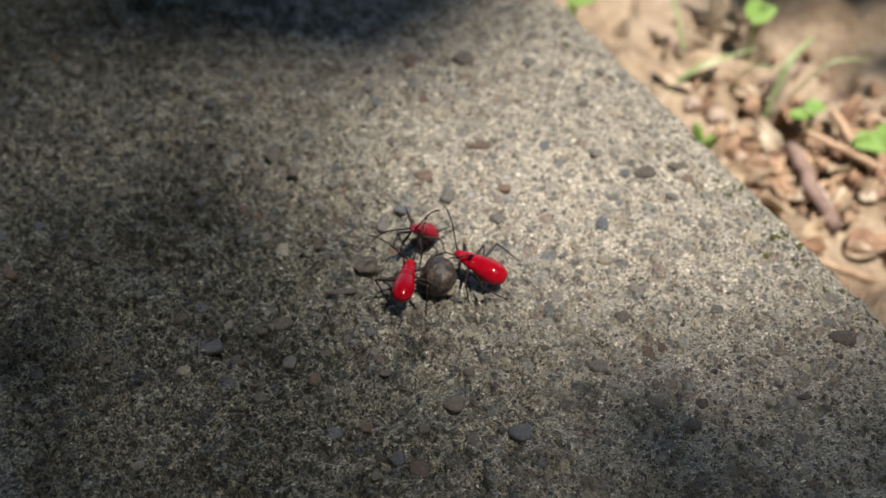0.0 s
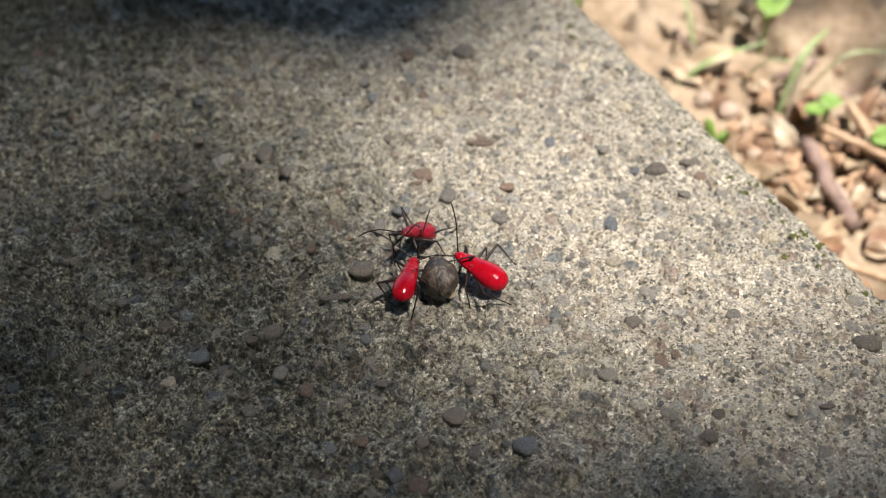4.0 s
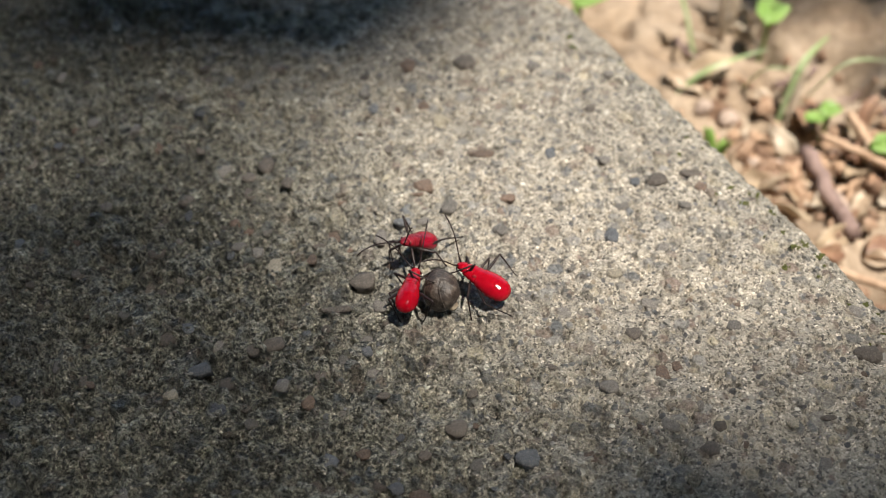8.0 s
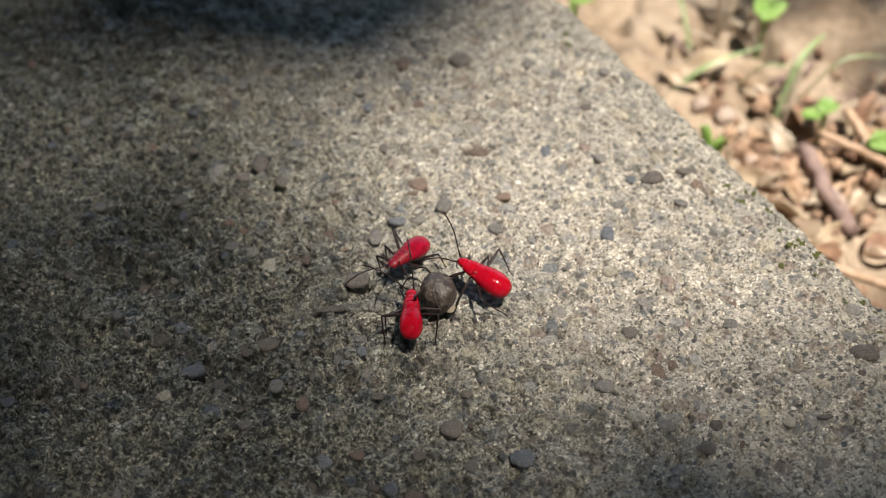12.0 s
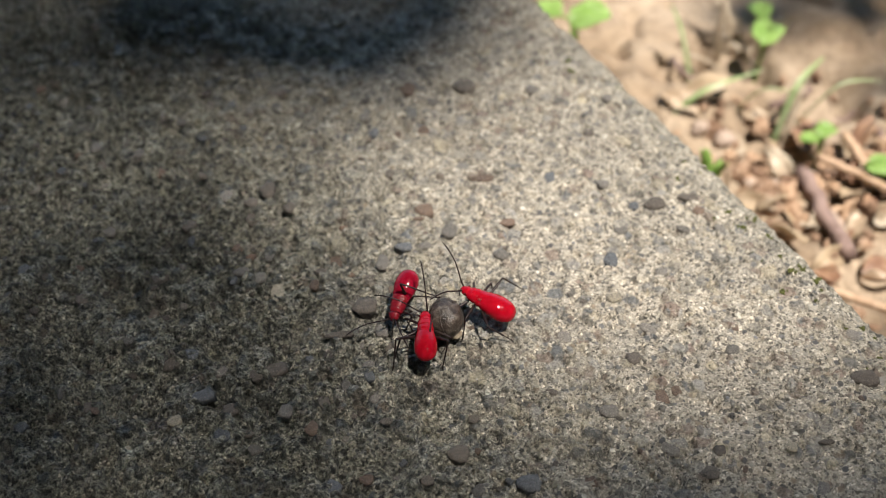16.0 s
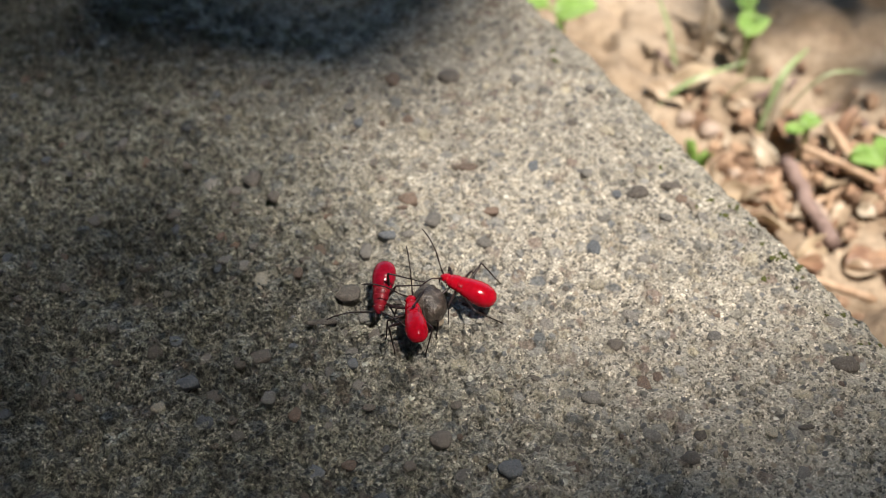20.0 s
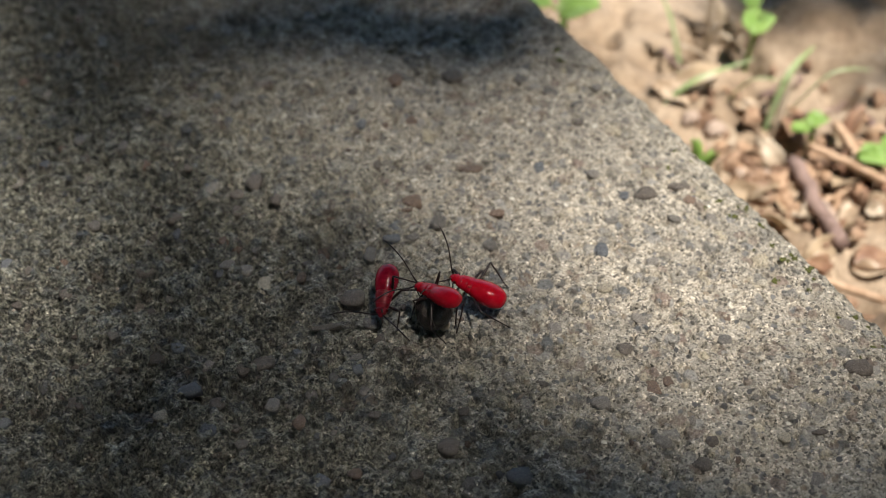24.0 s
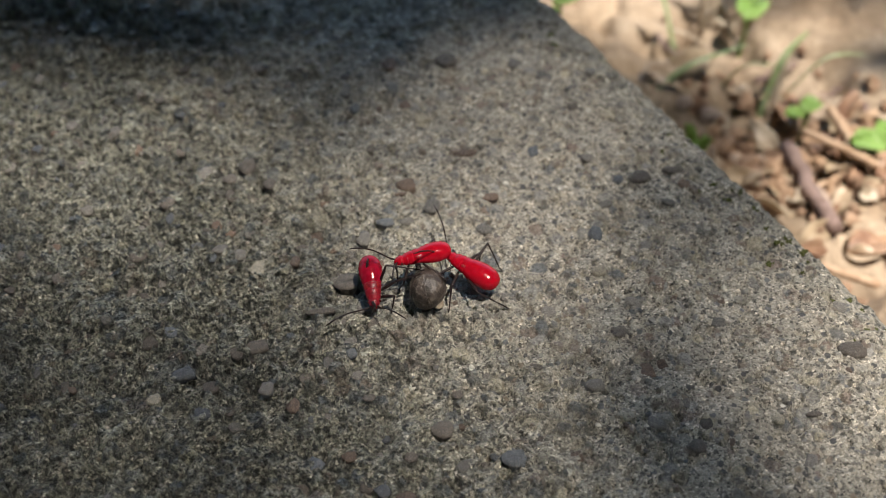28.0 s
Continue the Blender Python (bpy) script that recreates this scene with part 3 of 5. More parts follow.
def stick(name, a, b, radius, mat, label, seed, bend=0.06):
    a, b = Vector(a), Vector(b)
    n = 12
    d = b - a
    side = d.cross(Vector((0, 0, 1))).normalized()
    pts = [a + d * (i / n) + side * d.length * bend * math.sin(3.0 * i / n + seed) * noise.noise(Vector((seed, i * 0.4, 0))) * 2 for i in range(n + 1)]
    rad = [radius * (1 + 0.22 * noise.noise(Vector((seed * 3.3, i * 0.7, 1)))) * (0.8 if i in (0, n) else 1) for i in range(n + 1)]
    base = pts[0].copy()
    verts, faces = tube([p - base for p in pts], rad, 10)
    ob = new(name, mesh_of(name, verts, faces, mat))
    ob.matrix_world = Matrix.Translation(base)
    return tagged(ob, label=label, category="stick", group="sticks on the soil")


def plant(name, label, root, leaves, mat=None):
    """A seedling: a stem for each leaf, and the leaf blades. leaves: tip centre (world mm), radius mm, heading, tilt."""
    mat = mat or GREEN
    r = at_mm(*root)
    r.z = ground_z(r.x, r.y) - 0.001
    ob = thing(name, label, "seedling", "green seedlings", r)
    for k, (x, y, z, rad, head, tilt) in enumerate(leaves):
        c = at_mm(x, y, z)
        h = radians(head)
        base = c - Vector((math.cos(h), math.sin(h), 0)) * rad * MM * 0.9
        mid = (base - r) * 0.5 + Vector((0.001, 0.001, 0.003))
        v, f = tube([(0, 0, 0), mid * 0.6, mid * 1.1 + Vector((0, 0, 0.001)), base - r], [0.0006, 0.0005, 0.00045, 0.0004], 7)
        part_of("stem", mesh_of("stem", v, f, mat), ob)
        lm = leaf_mesh("leaf", rad * 2 * MM, rad * 2 * MM * 0.95, mat, 0.12, True, 5 + k)
        part_of("leaf", lm, ob, "", Matrix.Translation(base - r) @ pose(0, 0, 0, 0, tilt, head))
    return ob


def soil_things():
    plant("seedling", "small green seedling with round leaves beside the slab edge", (G_LEAF_A[0] - 2, G_LEAF_A[1] + 4, 0), [(*G_LEAF_A, 4.6, 20, -8), (*G_LEAF_A2, 3.6, 150, 5)])
    plant("seedling", "bright green broad-leaved seedling on dry soil", (G_LEAF_B[0], G_LEAF_B[1] + 3, 0), [(*G_LEAF_B, 3.7, 60, -8), (*G_LEAF_B2, 2.8, 120, -5)])
    plant("seedling", "small two-leaved green seedling among crumbs", (G_LEAF_C[0] + 1, G_LEAF_C[1] + 1, 0), [(G_LEAF_C[0] + 1.2, G_LEAF_C[1] + 0.8, G_LEAF_C[2], 2.3, 35, -6), (G_LEAF_C[0] - 2.0, G_LEAF_C[1] - 0.6, G_LEAF_C[2] - 0.5, 2.0, 170, 5)])
    plant("seedling", "low green seedling by a brown stick", (G_LEAF_D[0] + 2, G_LEAF_D[1], 0), [(*G_LEAF_D, 3.6, -20, 0), (G_LEAF_D[0] + 5, G_LEAF_D[1] + 3, G_LEAF_D[2], 3.0, 60, 0)])
    # sprout of short blades against the slab
    s = at_mm(*G_SPROUT)
    s.z = ground_z(s.x, s.y) - 0.001
    tuft = thing("grass_sprout", "small fresh green grass sprout against the slab", "grass", "", s)
    for k in range(5):
        a = 0.7 + k * 1.25
        tip = Vector((math.cos(a) * 0.003, math.sin(a) * 0.003, 0.007 + 0.0025 * (k % 3)))
        part_of("blade", blade_mesh("blade", [(0, 0, 0), tip * 0.5 + Vector((0, 0, 0.002)), tip], 0.0013, GREEN), tuft)
    # the creeping grass
    blades = [(G_BL1[0], G_BL1[1], G_BL1[2], 1.2), (G_BL2[0], G_BL2[1], G_BL2[2], 1.25), (G_BL3[0], G_BL3[1], G_BL3[2], 1.2), (G_BL4[0], G_BL4[1], G_BL4[2], 1.2), (G_BL5[0], G_BL5[1], G_BL5[2], 0.9), (G_BL6[0], G_BL6[1], G_BL6[2], 1.3)]
    root = at_mm(*G_BL2[0])
    root.z = ground_z(root.x, root.y)
    grass = thing("grass_tuft", "pale green creeping grass with long arching blades", "grass", "", root)
    for a, b, c, w in blades:
        p = at_mm(*a)
        p.z = ground_z(p.x, p.y) - 0.001
        part_of("blade", blade_mesh("blade", [p - root, at_mm(*b) - root, at_mm(*c) - root], w * MM, STRAW if w == 1.3 else GRASS), grass)
    # dead straw standing behind it
    root = at_mm(*G_STRAW)
    root.z = ground_z(root.x, root.y) - 0.001
    straw = thing("dry_grass_tuft", "bleached dry grass stalks standing on the soil", "grass", "", root)
    rng = random.Random(11)
    for k in range(11):
        a = rng.uniform(0, 6.28)
        o = Vector((math.cos(a), math.sin(a), 0)) * rng.uniform(0.001, 0.006)
        h = rng.uniform(0.004, 0.018)
        lean = Vector((rng.uniform(-0.012, 0.012), rng.uniform(-0.010, 0.010), 0))
        part_of("stalk", blade_mesh("stalk", [o, o + lean * 0.4 + Vector((0, 0, h * 0.6)), o + lean + Vector((0, 0, h))], rng.uniform(0.0008, 0.0015), STRAW), straw)
    # sticks
    stick("stick", at_mm(*G_ST1[0]), at_mm(*G_ST1[1]), 0.00155, BARK, "greyish purple-brown twig lying on the soil", 1.0)
    stick("stick", at_mm(*G_ST2[0]), at_mm(*G_ST2[1]), 0.0010, PALE_WOOD, "orange-tan broken stick on the soil", 2.0, 0.02)
    stick("stick", at_mm(*G_ST3[0]), at_mm(*G_ST3[1]), 0.0009, PALE_WOOD, "orange-tan stick under a green seedling", 3.0, 0.02)
    stick("stick", at_mm(*G_ST4[0]), at_mm(*G_ST4[1]), 0.0008, PALE_WOOD, "thin pale stalk lying beside the slab edge", 4.0, 0.03)
    # bleached roots and stalks strewn over the crumbs
    rng = random.Random(14)
    for k in range(7):
        x, y = G_HEAP[0] + rng.uniform(-8, 36), G_HEAP[1] + rng.uniform(-30, 30)
        a = rng.uniform(0, 3.14)
        p = at_mm(x, y, 0)
        if (p.x - E0[0]) * EN[0] + (p.y - E0[1]) * EN[1] < 0.009:
            continue
        ln = rng.uniform(0.008, 0.02)
        q = p + Vector((math.cos(a), math.sin(a), 0)) * ln
        if (q.x - E0[0]) * EN[0] + (q.y - E0[1]) * EN[1] < 0.006:
            continue
        p.z, q.z = ground_z(p.x, p.y) + 0.0012, ground_z(q.x, q.y) + 0.002
        stick("root", p, q, rng.uniform(0.0004, 0.0009), PALE_WOOD if k % 2 else BARK, "thin dry root lying on crumbly soil", 20.0 + k, 0.12)
    # dead leaves
    rng = random.Random(5)

    def dead(x, y, lift, length, width, head, rx, ry, mat, label, seed, fold=0.35):
        p = at_mm(x, y, 0)
        p.z = ground_z(p.x, p.y) + lift * MM
        ob = new("dry_leaf", leaf_mesh("dry_leaf", length * MM, width * MM, mat, 0.25 if fold > 0.1 else 0.06, False, seed, 0.0003, fold=fold))
        ob.matrix_world = pose(*p, rx, ry, head)
        tagged(ob, label=label, category="leaf", group="dead leaves on the soil")
    dead(60.0, 177.0, 2.5, 30, 12, -59, 4, 1, PEACH, "flat pale peach dead leaf lying against the slab", 31, 0.05)
    dead(58.6, 179.0, 3.0, 9, 6, -40, 14, -12, RUST, "orange-brown curled end of a dead leaf", 35)
    dead(G_CREAM[0] - 1, G_CREAM[1] + 3, 3.0, 10, 4, -82, 35, 12, PEACH, "cream-coloured dry leaf fragment by the slab", 32)
    dead(50.8, 204.3, 2.6, 14, 6, 27, 24, -4, DRY, "arched tan dead leaf with a dark gap beneath", 33)
    dead(47.0, 207.0, 1.4, 10, 5, -40, 8, 4, PEACH, "thin pale leaf flake on the soil", 36)
    dead(80.0, 158.0, 2.0, 14, 9, 10, -18, 8, RUST, "small rusty leaf fragment on soil", 34)

    def outside(x, y, far):
        return (x * MM - E0[0]) * EN[0] + (y * MM - E0[1]) * EN[1] > far * MM

    def hollow(x, y):
        return min(math.hypot(x - G_HOLE[0], y - G_HOLE[1]) - 4.6, math.hypot(x - G_HOLE2[0], y - G_HOLE2[1]) - 3.4)
    # broken leaf flakes heaped over the crumbs
    kinds = ((DRY, "tan dry leaf scrap on the soil"), (RUST, "rusty dry leaf scrap on the soil"), (PEACH, "pale peach leaf scrap on the soil"), (STRAW, "pale straw-coloured leaf scrap"))
    n = 0
    while n < 64:
        x, y = rng.gauss(75, 12), rng.gauss(182, 13)
        if not outside(x, y, 5) or hollow(x, y) < 1.5 or y > 206:
            continue
        mat, label = kinds[(0, 1, 1, 2, 0, 3)[n % 6]]
        dead(x, y, rng.uniform(1.0, 3.0), rng.uniform(4, 10), rng.uniform(2.5, 5.5), rng.uniform(0, 360), rng.uniform(-45, 45), rng.uniform(-30, 30), mat, label, 40 + n)
        n += 1
    # pale pebbles that stand out
    for k, (x, y, w, l, turn) in enumerate(((59.7, 196.4, 2.2, 2.0, 20), (68.8, 182.8, 1.9, 3.0, 100), (77.0, 172.0, 2.4, 3.8, 25), (54.2, 198.0, 2.0, 1.6, 50), (63.5, 184.0, 2.2, 1.7, 30))):
        v, f = blob(k + 31, 3, 0.35, (1, 1, 0.8))
        ob = new("pebble", mesh_of("pebble", v, f, PEBBLE))
        ob.matrix_world = Matrix.LocRotScale((x * MM, y * MM, ground_z(x * MM, y * MM) + w * 0.75 * MM), Euler((0.1, 0.1, radians(turn))), (w * MM, l * MM, w * MM))
        tagged(ob, label="pale pinkish tan pebble among dry litter", category="pebble", group="pebbles in the litter")
    # crumbs and clods
    shapes = []
    for k in range(9):
        v, f = blob(k + 2, 2, 0.75, (1, 0.85, 0.75), 1.8)
        shapes.append(mesh_of("soil_clod", v, f, CLOD))
    n = 0
    while n < 300:
        x, y = (rng.gauss(74, 13), rng.gauss(184, 13)) if n % 6 else (rng.uniform(50, 112), rng.uniform(150, 235))
        if not outside(x, y, 5) or hollow(x, y) < 0 or (n % 6 and y > 208):
            continue
        s = rng.choice((0.8, 1.0, 1.3, 1.6, 2.0, 2.5)) * MM * rng.uniform(0.7, 1.2) * (1 if n % 6 else 0.6)
        ob = new("soil_clod", shapes[n % 9])
        ob.matrix_world = Matrix.LocRotScale((x * MM, y * MM, ground_z(x * MM, y * MM) + s * rng.uniform(0.35, 1.0)), Euler((rng.uniform(-0.6, 0.6), rng.uniform(-0.6, 0.6), rng.uniform(0, 6.28))), (s, s * rng.uniform(0.6, 1.1), s))
        tagged(ob, label="crumbly tan-brown clod of dry soil", category="clod", group="soil clods")
        n += 1


soil_things()


# ---- the seed ----
SEED_HALF = (2.52, 3.0, 2.85)
# seconds and the place of the seed's middle in mm, as the bugs tug it about
SEED_ROWS = [(0, -1.0, 109.7), (1, -0.8, 109.9), (8, -0.8, 110.0), (9, -0.9, 109.7), (10, -0.8, 109.4), (14, -0.4, 109.4), (20.5, -0.4, 109.4), (26, -0.4, 110.1), (27, -0.3, 110.7), (28, -0.5, 110.4)]


def build_seed():
    a, b, c = SEED_HALF
    v, f = blob(3, 4, 0.09, (a * MM, b * MM, c * MM), 1.7)
    ob = new("seed", mesh_of("seed", v, f, SEED))
    tagged(ob, label="round dark brown mottled seed that the bugs feed on", category="seed")
    sv, sf = blob(9, 3, 0.2, (0.9 * MM, 0.75 * MM, 0.22 * MM))
    part_of("hilum", mesh_of("hilum", sv, sf, SCAR), ob, "pale worn scar on the seed", pose(1.3 * MM, -1.9 * MM, -1.3 * MM, 62, 28, 20))
    for k in range(5):
        t = k * 1.25 + 0.4
        pts = [Vector((a * math.cos(t + q * 0.12) * math.sin(0.5 + q * 0.28), b * math.sin(t + q * 0.12) * math.sin(0.5 + q * 0.28), c * math.cos(0.5 + q * 0.28))) * MM for q in range(7)]
        tv, tf = tube(pts, [0.04 * MM] + [0.10 * MM] * 5 + [0.04 * MM], 6)
        part_of("ridge", mesh_of("ridge", tv, tf, SEED), ob)
    return ob


SEED_OB = build_seed()

# ---- the bugs ----
# seconds, place of the body's middle in mm, heading and pitch in degrees
BACK_ROWS = [
    (0, -3.39, 117.13, 4.25, -124, 47), (1, -3.63, 117.39, 4.25, -125, 43), (2, -3.65, 117.10, 4.25, -125, 43),
    (3, -3.85, 117.24, 4.10, -126, 40), (6, -3.97, 118.02, 4.00, -126, 36), (7, -3.94, 117.74, 4.00, -130, 38),
    (8, -4.03, 118.10, 3.90, -132, 37), (8.5, -4.03, 117.95, 3.85, -139, 37), (9, -4.36, 117.05, 3.65, -131, 26),
    (10, -3.95, 117.04, 3.65, -137, 26), (11, -4.24, 116.80, 3.60, -133, 17), (14, -5.73, 113.24, 3.80, -119, -9),
    (15, -6.05, 112.30, 3.75, -110, -16), (16, -6.38, 112.79, 3.75, -110, -16), (17, -6.93, 113.05, 3.75, -117, -15),
    (18, -6.35, 112.84, 3.75, -108, -15), (19, -6.40, 112.15, 3.75, -105, -15), (20, -6.78, 111.97, 3.75, -98, -15),
    (20.5, -6.69, 111.63, 3.75, -102, -15), (22.5, -7.24, 111.50, 3.75, -96, -15), (23, -7.15, 111.76, 3.75, -96, -15),
    (24, -7.09, 112.24, 3.75, -99, -15), (25, -7.16, 111.82, 3.75, -97, -14), (26, -7.32, 111.39, 3.75, -94, -15),
    (26.5, -7.07, 111.26, 3.75, -90, -15), (27, -7.68, 111.30, 3.55, -82, -13), (27.5, -7.94, 110.90, 3.55, -79, -13),
    (28, -8.06, 111.00, 3.55, -83, -14),
]
FRONT_ROWS = [
    (0, -5.66, 107.61, 4.20, 80, 0), (1, -5.55, 107.91, 4.20, 80, 0), (2, -5.48, 108.18, 4.20, 75, 0),
    (3, -5.13, 108.42, 4.20, 76, 0), (6, -4.98, 109.09, 4.20, 75, 0), (7, -5.09, 108.73, 4.20, 78, 0),
    (8, -4.97, 108.84, 4.20, 78, 0), (8.5, -5.13, 107.52, 4.20, 79, 0), (9, -3.95, 104.69, 4.05, 93, 6),
    (10, -4.00, 103.75, 4.05, 92, 6), (11, -4.23, 104.54, 4.05, 90, 6), (14, -3.39, 104.92, 4.05, 90, 6),
    (15, -3.20, 105.27, 4.05, 90, 6), (16, -3.09, 105.29, 4.05, 91, 6), (17, -3.15, 105.22, 4.05, 92, 6),
    (18, -1.85, 105.73, 4.15, 98, 5), (19, -2.20, 105.49, 4.15, 96, 5), (20, -2.26, 105.70, 4.40, 99, 3),
    (20.5, -2.22, 106.19, 4.90, 104, -1), (22.5, -0.91, 108.44, 7.00, 134, -14), (23, -0.35, 108.24, 7.00, 136, -14),
    (24, 0.04, 108.61, 7.00, 139, -14), (25, -0.98, 108.77, 7.00, 141, -15), (26, -0.99, 109.93, 7.00, 145, -15),
    (26.5, -1.06, 110.69, 7.00, 153, -15), (27, -0.79, 116.40, 5.50, 206, 0), (27.5, -0.76, 113.42, 5.90, 190, -2),
    (28, -1.04, 113.60, 5.90, 195, -2),
]
RIGHT_ROWS = [
    (0, 4.85, 110.79, 3.80, 153, 13), (1, 4.92, 111.04, 3.80, 151, 13), (2, 4.74, 110.77, 3.80, 152, 13),
    (3, 4.69, 110.72, 3.80, 147, 13), (6, 4.56, 110.57, 3.80, 148, 13), (7, 4.61, 110.31, 3.80, 146, 13),
    (8, 4.85, 110.97, 3.80, 147, 13), (8.5, 4.59, 110.50, 3.80, 141, 13), (9, 5.30, 112.01, 4.00, 145, 17),
    (10, 5.47, 111.49, 4.00, 145, 17), (11, 5.52, 111.45, 4.00, 147, 16), (14, 5.93, 111.26, 3.90, 152, 15),
    (15, 5.73, 111.02, 3.90, 152, 15), (16, 5.32, 111.35, 3.90, 154, 15), (17, 5.04, 111.40, 3.90, 153, 15),
    (18, 5.22, 111.96, 3.90, 154, 15), (19, 5.59, 111.36, 3.90, 154, 15), (20, 5.01, 111.53, 3.90, 158, 15),
    (20.5, 4.90, 111.45, 3.90, 155, 15), (22.5, 4.79, 111.79, 3.80, 153, 13), (23, 4.99, 111.94, 3.80, 160, 13),
    (24, 5.47, 112.21, 3.80, 156, 14), (25, 5.06, 112.07, 3.80, 156, 13), (26, 5.24, 112.33, 3.80, 152, 13),
    (26.5, 5.36, 112.65, 3.80, 155, 13), (27, 5.56, 112.81, 3.80, 148, 13), (27.5, 5.55, 112.17, 3.80, 154, 14),
    (28, 5.54, 112.87, 3.80, 148, 13),
]


def body_rings(profile, seg=20):
    """Rings along X from (x, half width, half height, centre height) in mm."""
    verts, faces = [], []
    for x, w, h, z in profile:
        for k in range(seg):
            a = 2 * math.pi * k / seg
            c, s = math.cos(a), math.sin(a)
            verts.append(Vector((x, w * c, z + (h * s if s > 0 else h * 0.85 * s))) * MM)
    for i in range(len(profile) - 1):
        for k in range(seg):
            a, b = i * seg + k, i * seg + (k + 1) % seg
            faces.append((a, a + seg, b + seg, b))
    faces.append(tuple(range(seg)))
    faces.append(tuple(reversed(range((len(profile) - 1) * seg, len(profile) * seg))))
    return verts, faces


def curve_profile(keys, n, grooves=0, depth=0.0):
    out = []
    for i in range(n + 1):
        x = keys[0][0] + (keys[-1][0] - keys[0][0]) * i / n
        j = max(k for k in range(len(keys) - 1) if keys[k][0] <= x + 1e-9)
        a, b = keys[j], keys[j + 1]
        s = (x - a[0]) / (b[0] - a[0])
        s = s if j in (0, len(keys) - 2) else s * s * (3 - 2 * s)
        g = 1 - depth * max(0.0, math.cos(2 * math.pi * grooves * i / n)) ** 6 if grooves else 1
        if j == 0:
            s = math.sqrt(max(0.0, 1 - (1 - s) ** 2))
        out.append((x, (a[1] + (b[1] - a[1]) * s) * g, (a[2] + (b[2] - a[2]) * s) * g, a[3] + (b[3] - a[3]) * s))
    return out


HIPS = [(2.15, 0.62, -0.45), (1.25, 0.85, -0.55), (0.25, 0.95, -0.55)]
FEMUR = [2.7, 2.9, 3.9]
TIBIA = [3.5, 3.8, 5.4]
HOME = [(3.8, 1.9), (0.8, 3.2), (-2.7, 3.0)]


def segment_mesh(name, length, r0, r1, mat, swell=0.0):
    n = 8
    pts = [(length * MM * i / n, 0, 0) for i in range(n + 1)]
    rad = [(r0 + (r1 - r0) * i / n + swell * math.sin(math.pi * i / n)) * MM for i in range(n + 1)]
    v, f = tube(pts, rad, 8)
    return mesh_of(name, v, f, mat)


def tibia_mesh(length):
    """Shin and foot in one: a thin rod with a short bent foot and two claws."""
    n = 9
    pts = [(length * MM * 0.84 * i / n, 0, 0.05 * MM * math.sin(3 * i / n)) for i in range(n + 1)]
    pts += [(length * MM * 0.92, 0, 0.10 * MM), (length * MM, 0, 0.16 * MM)]
    rad = [0.13 * MM * (1 - 0.35 * i / n) for i in range(n + 1)] + [0.11 * MM, 0.06 * MM]
    v, f = tube(pts, rad, 8)
    return mesh_of("tibia", v, f, LEG_BLACK)


FEMUR_MESH = [segment_mesh("leg", l, 0.14, 0.125, LEG_BLACK, 0.08) for l in FEMUR]
TIBIA_MESH = [tibia_mesh(l) for l in TIBIA]


def antenna_mesh():
    # four jointed segments, bent at the second joint, thicker at the tip
    pts = [(0, 0, 0), (0.5, 0.05, 0.1), (0.9, 0.1, 0.25), (1.8, 0.2, 0.75), (2.7, 0.3, 1.15), (3.6, 0.45, 1.35), (4.4, 0.6, 1.4), (5.2, 0.8, 1.3)]
    rad = [0.13, 0.13, 0.09, 0.10, 0.085, 0.09, 0.12, 0.06]
    v, f = tube([Vector(p) * 1.3 * MM for p in pts], [r * MM for r in rad], 7)
    return mesh_of("antenna", v, f, LEG_BLACK)


ANTENNA_MESH = antenna_mesh()


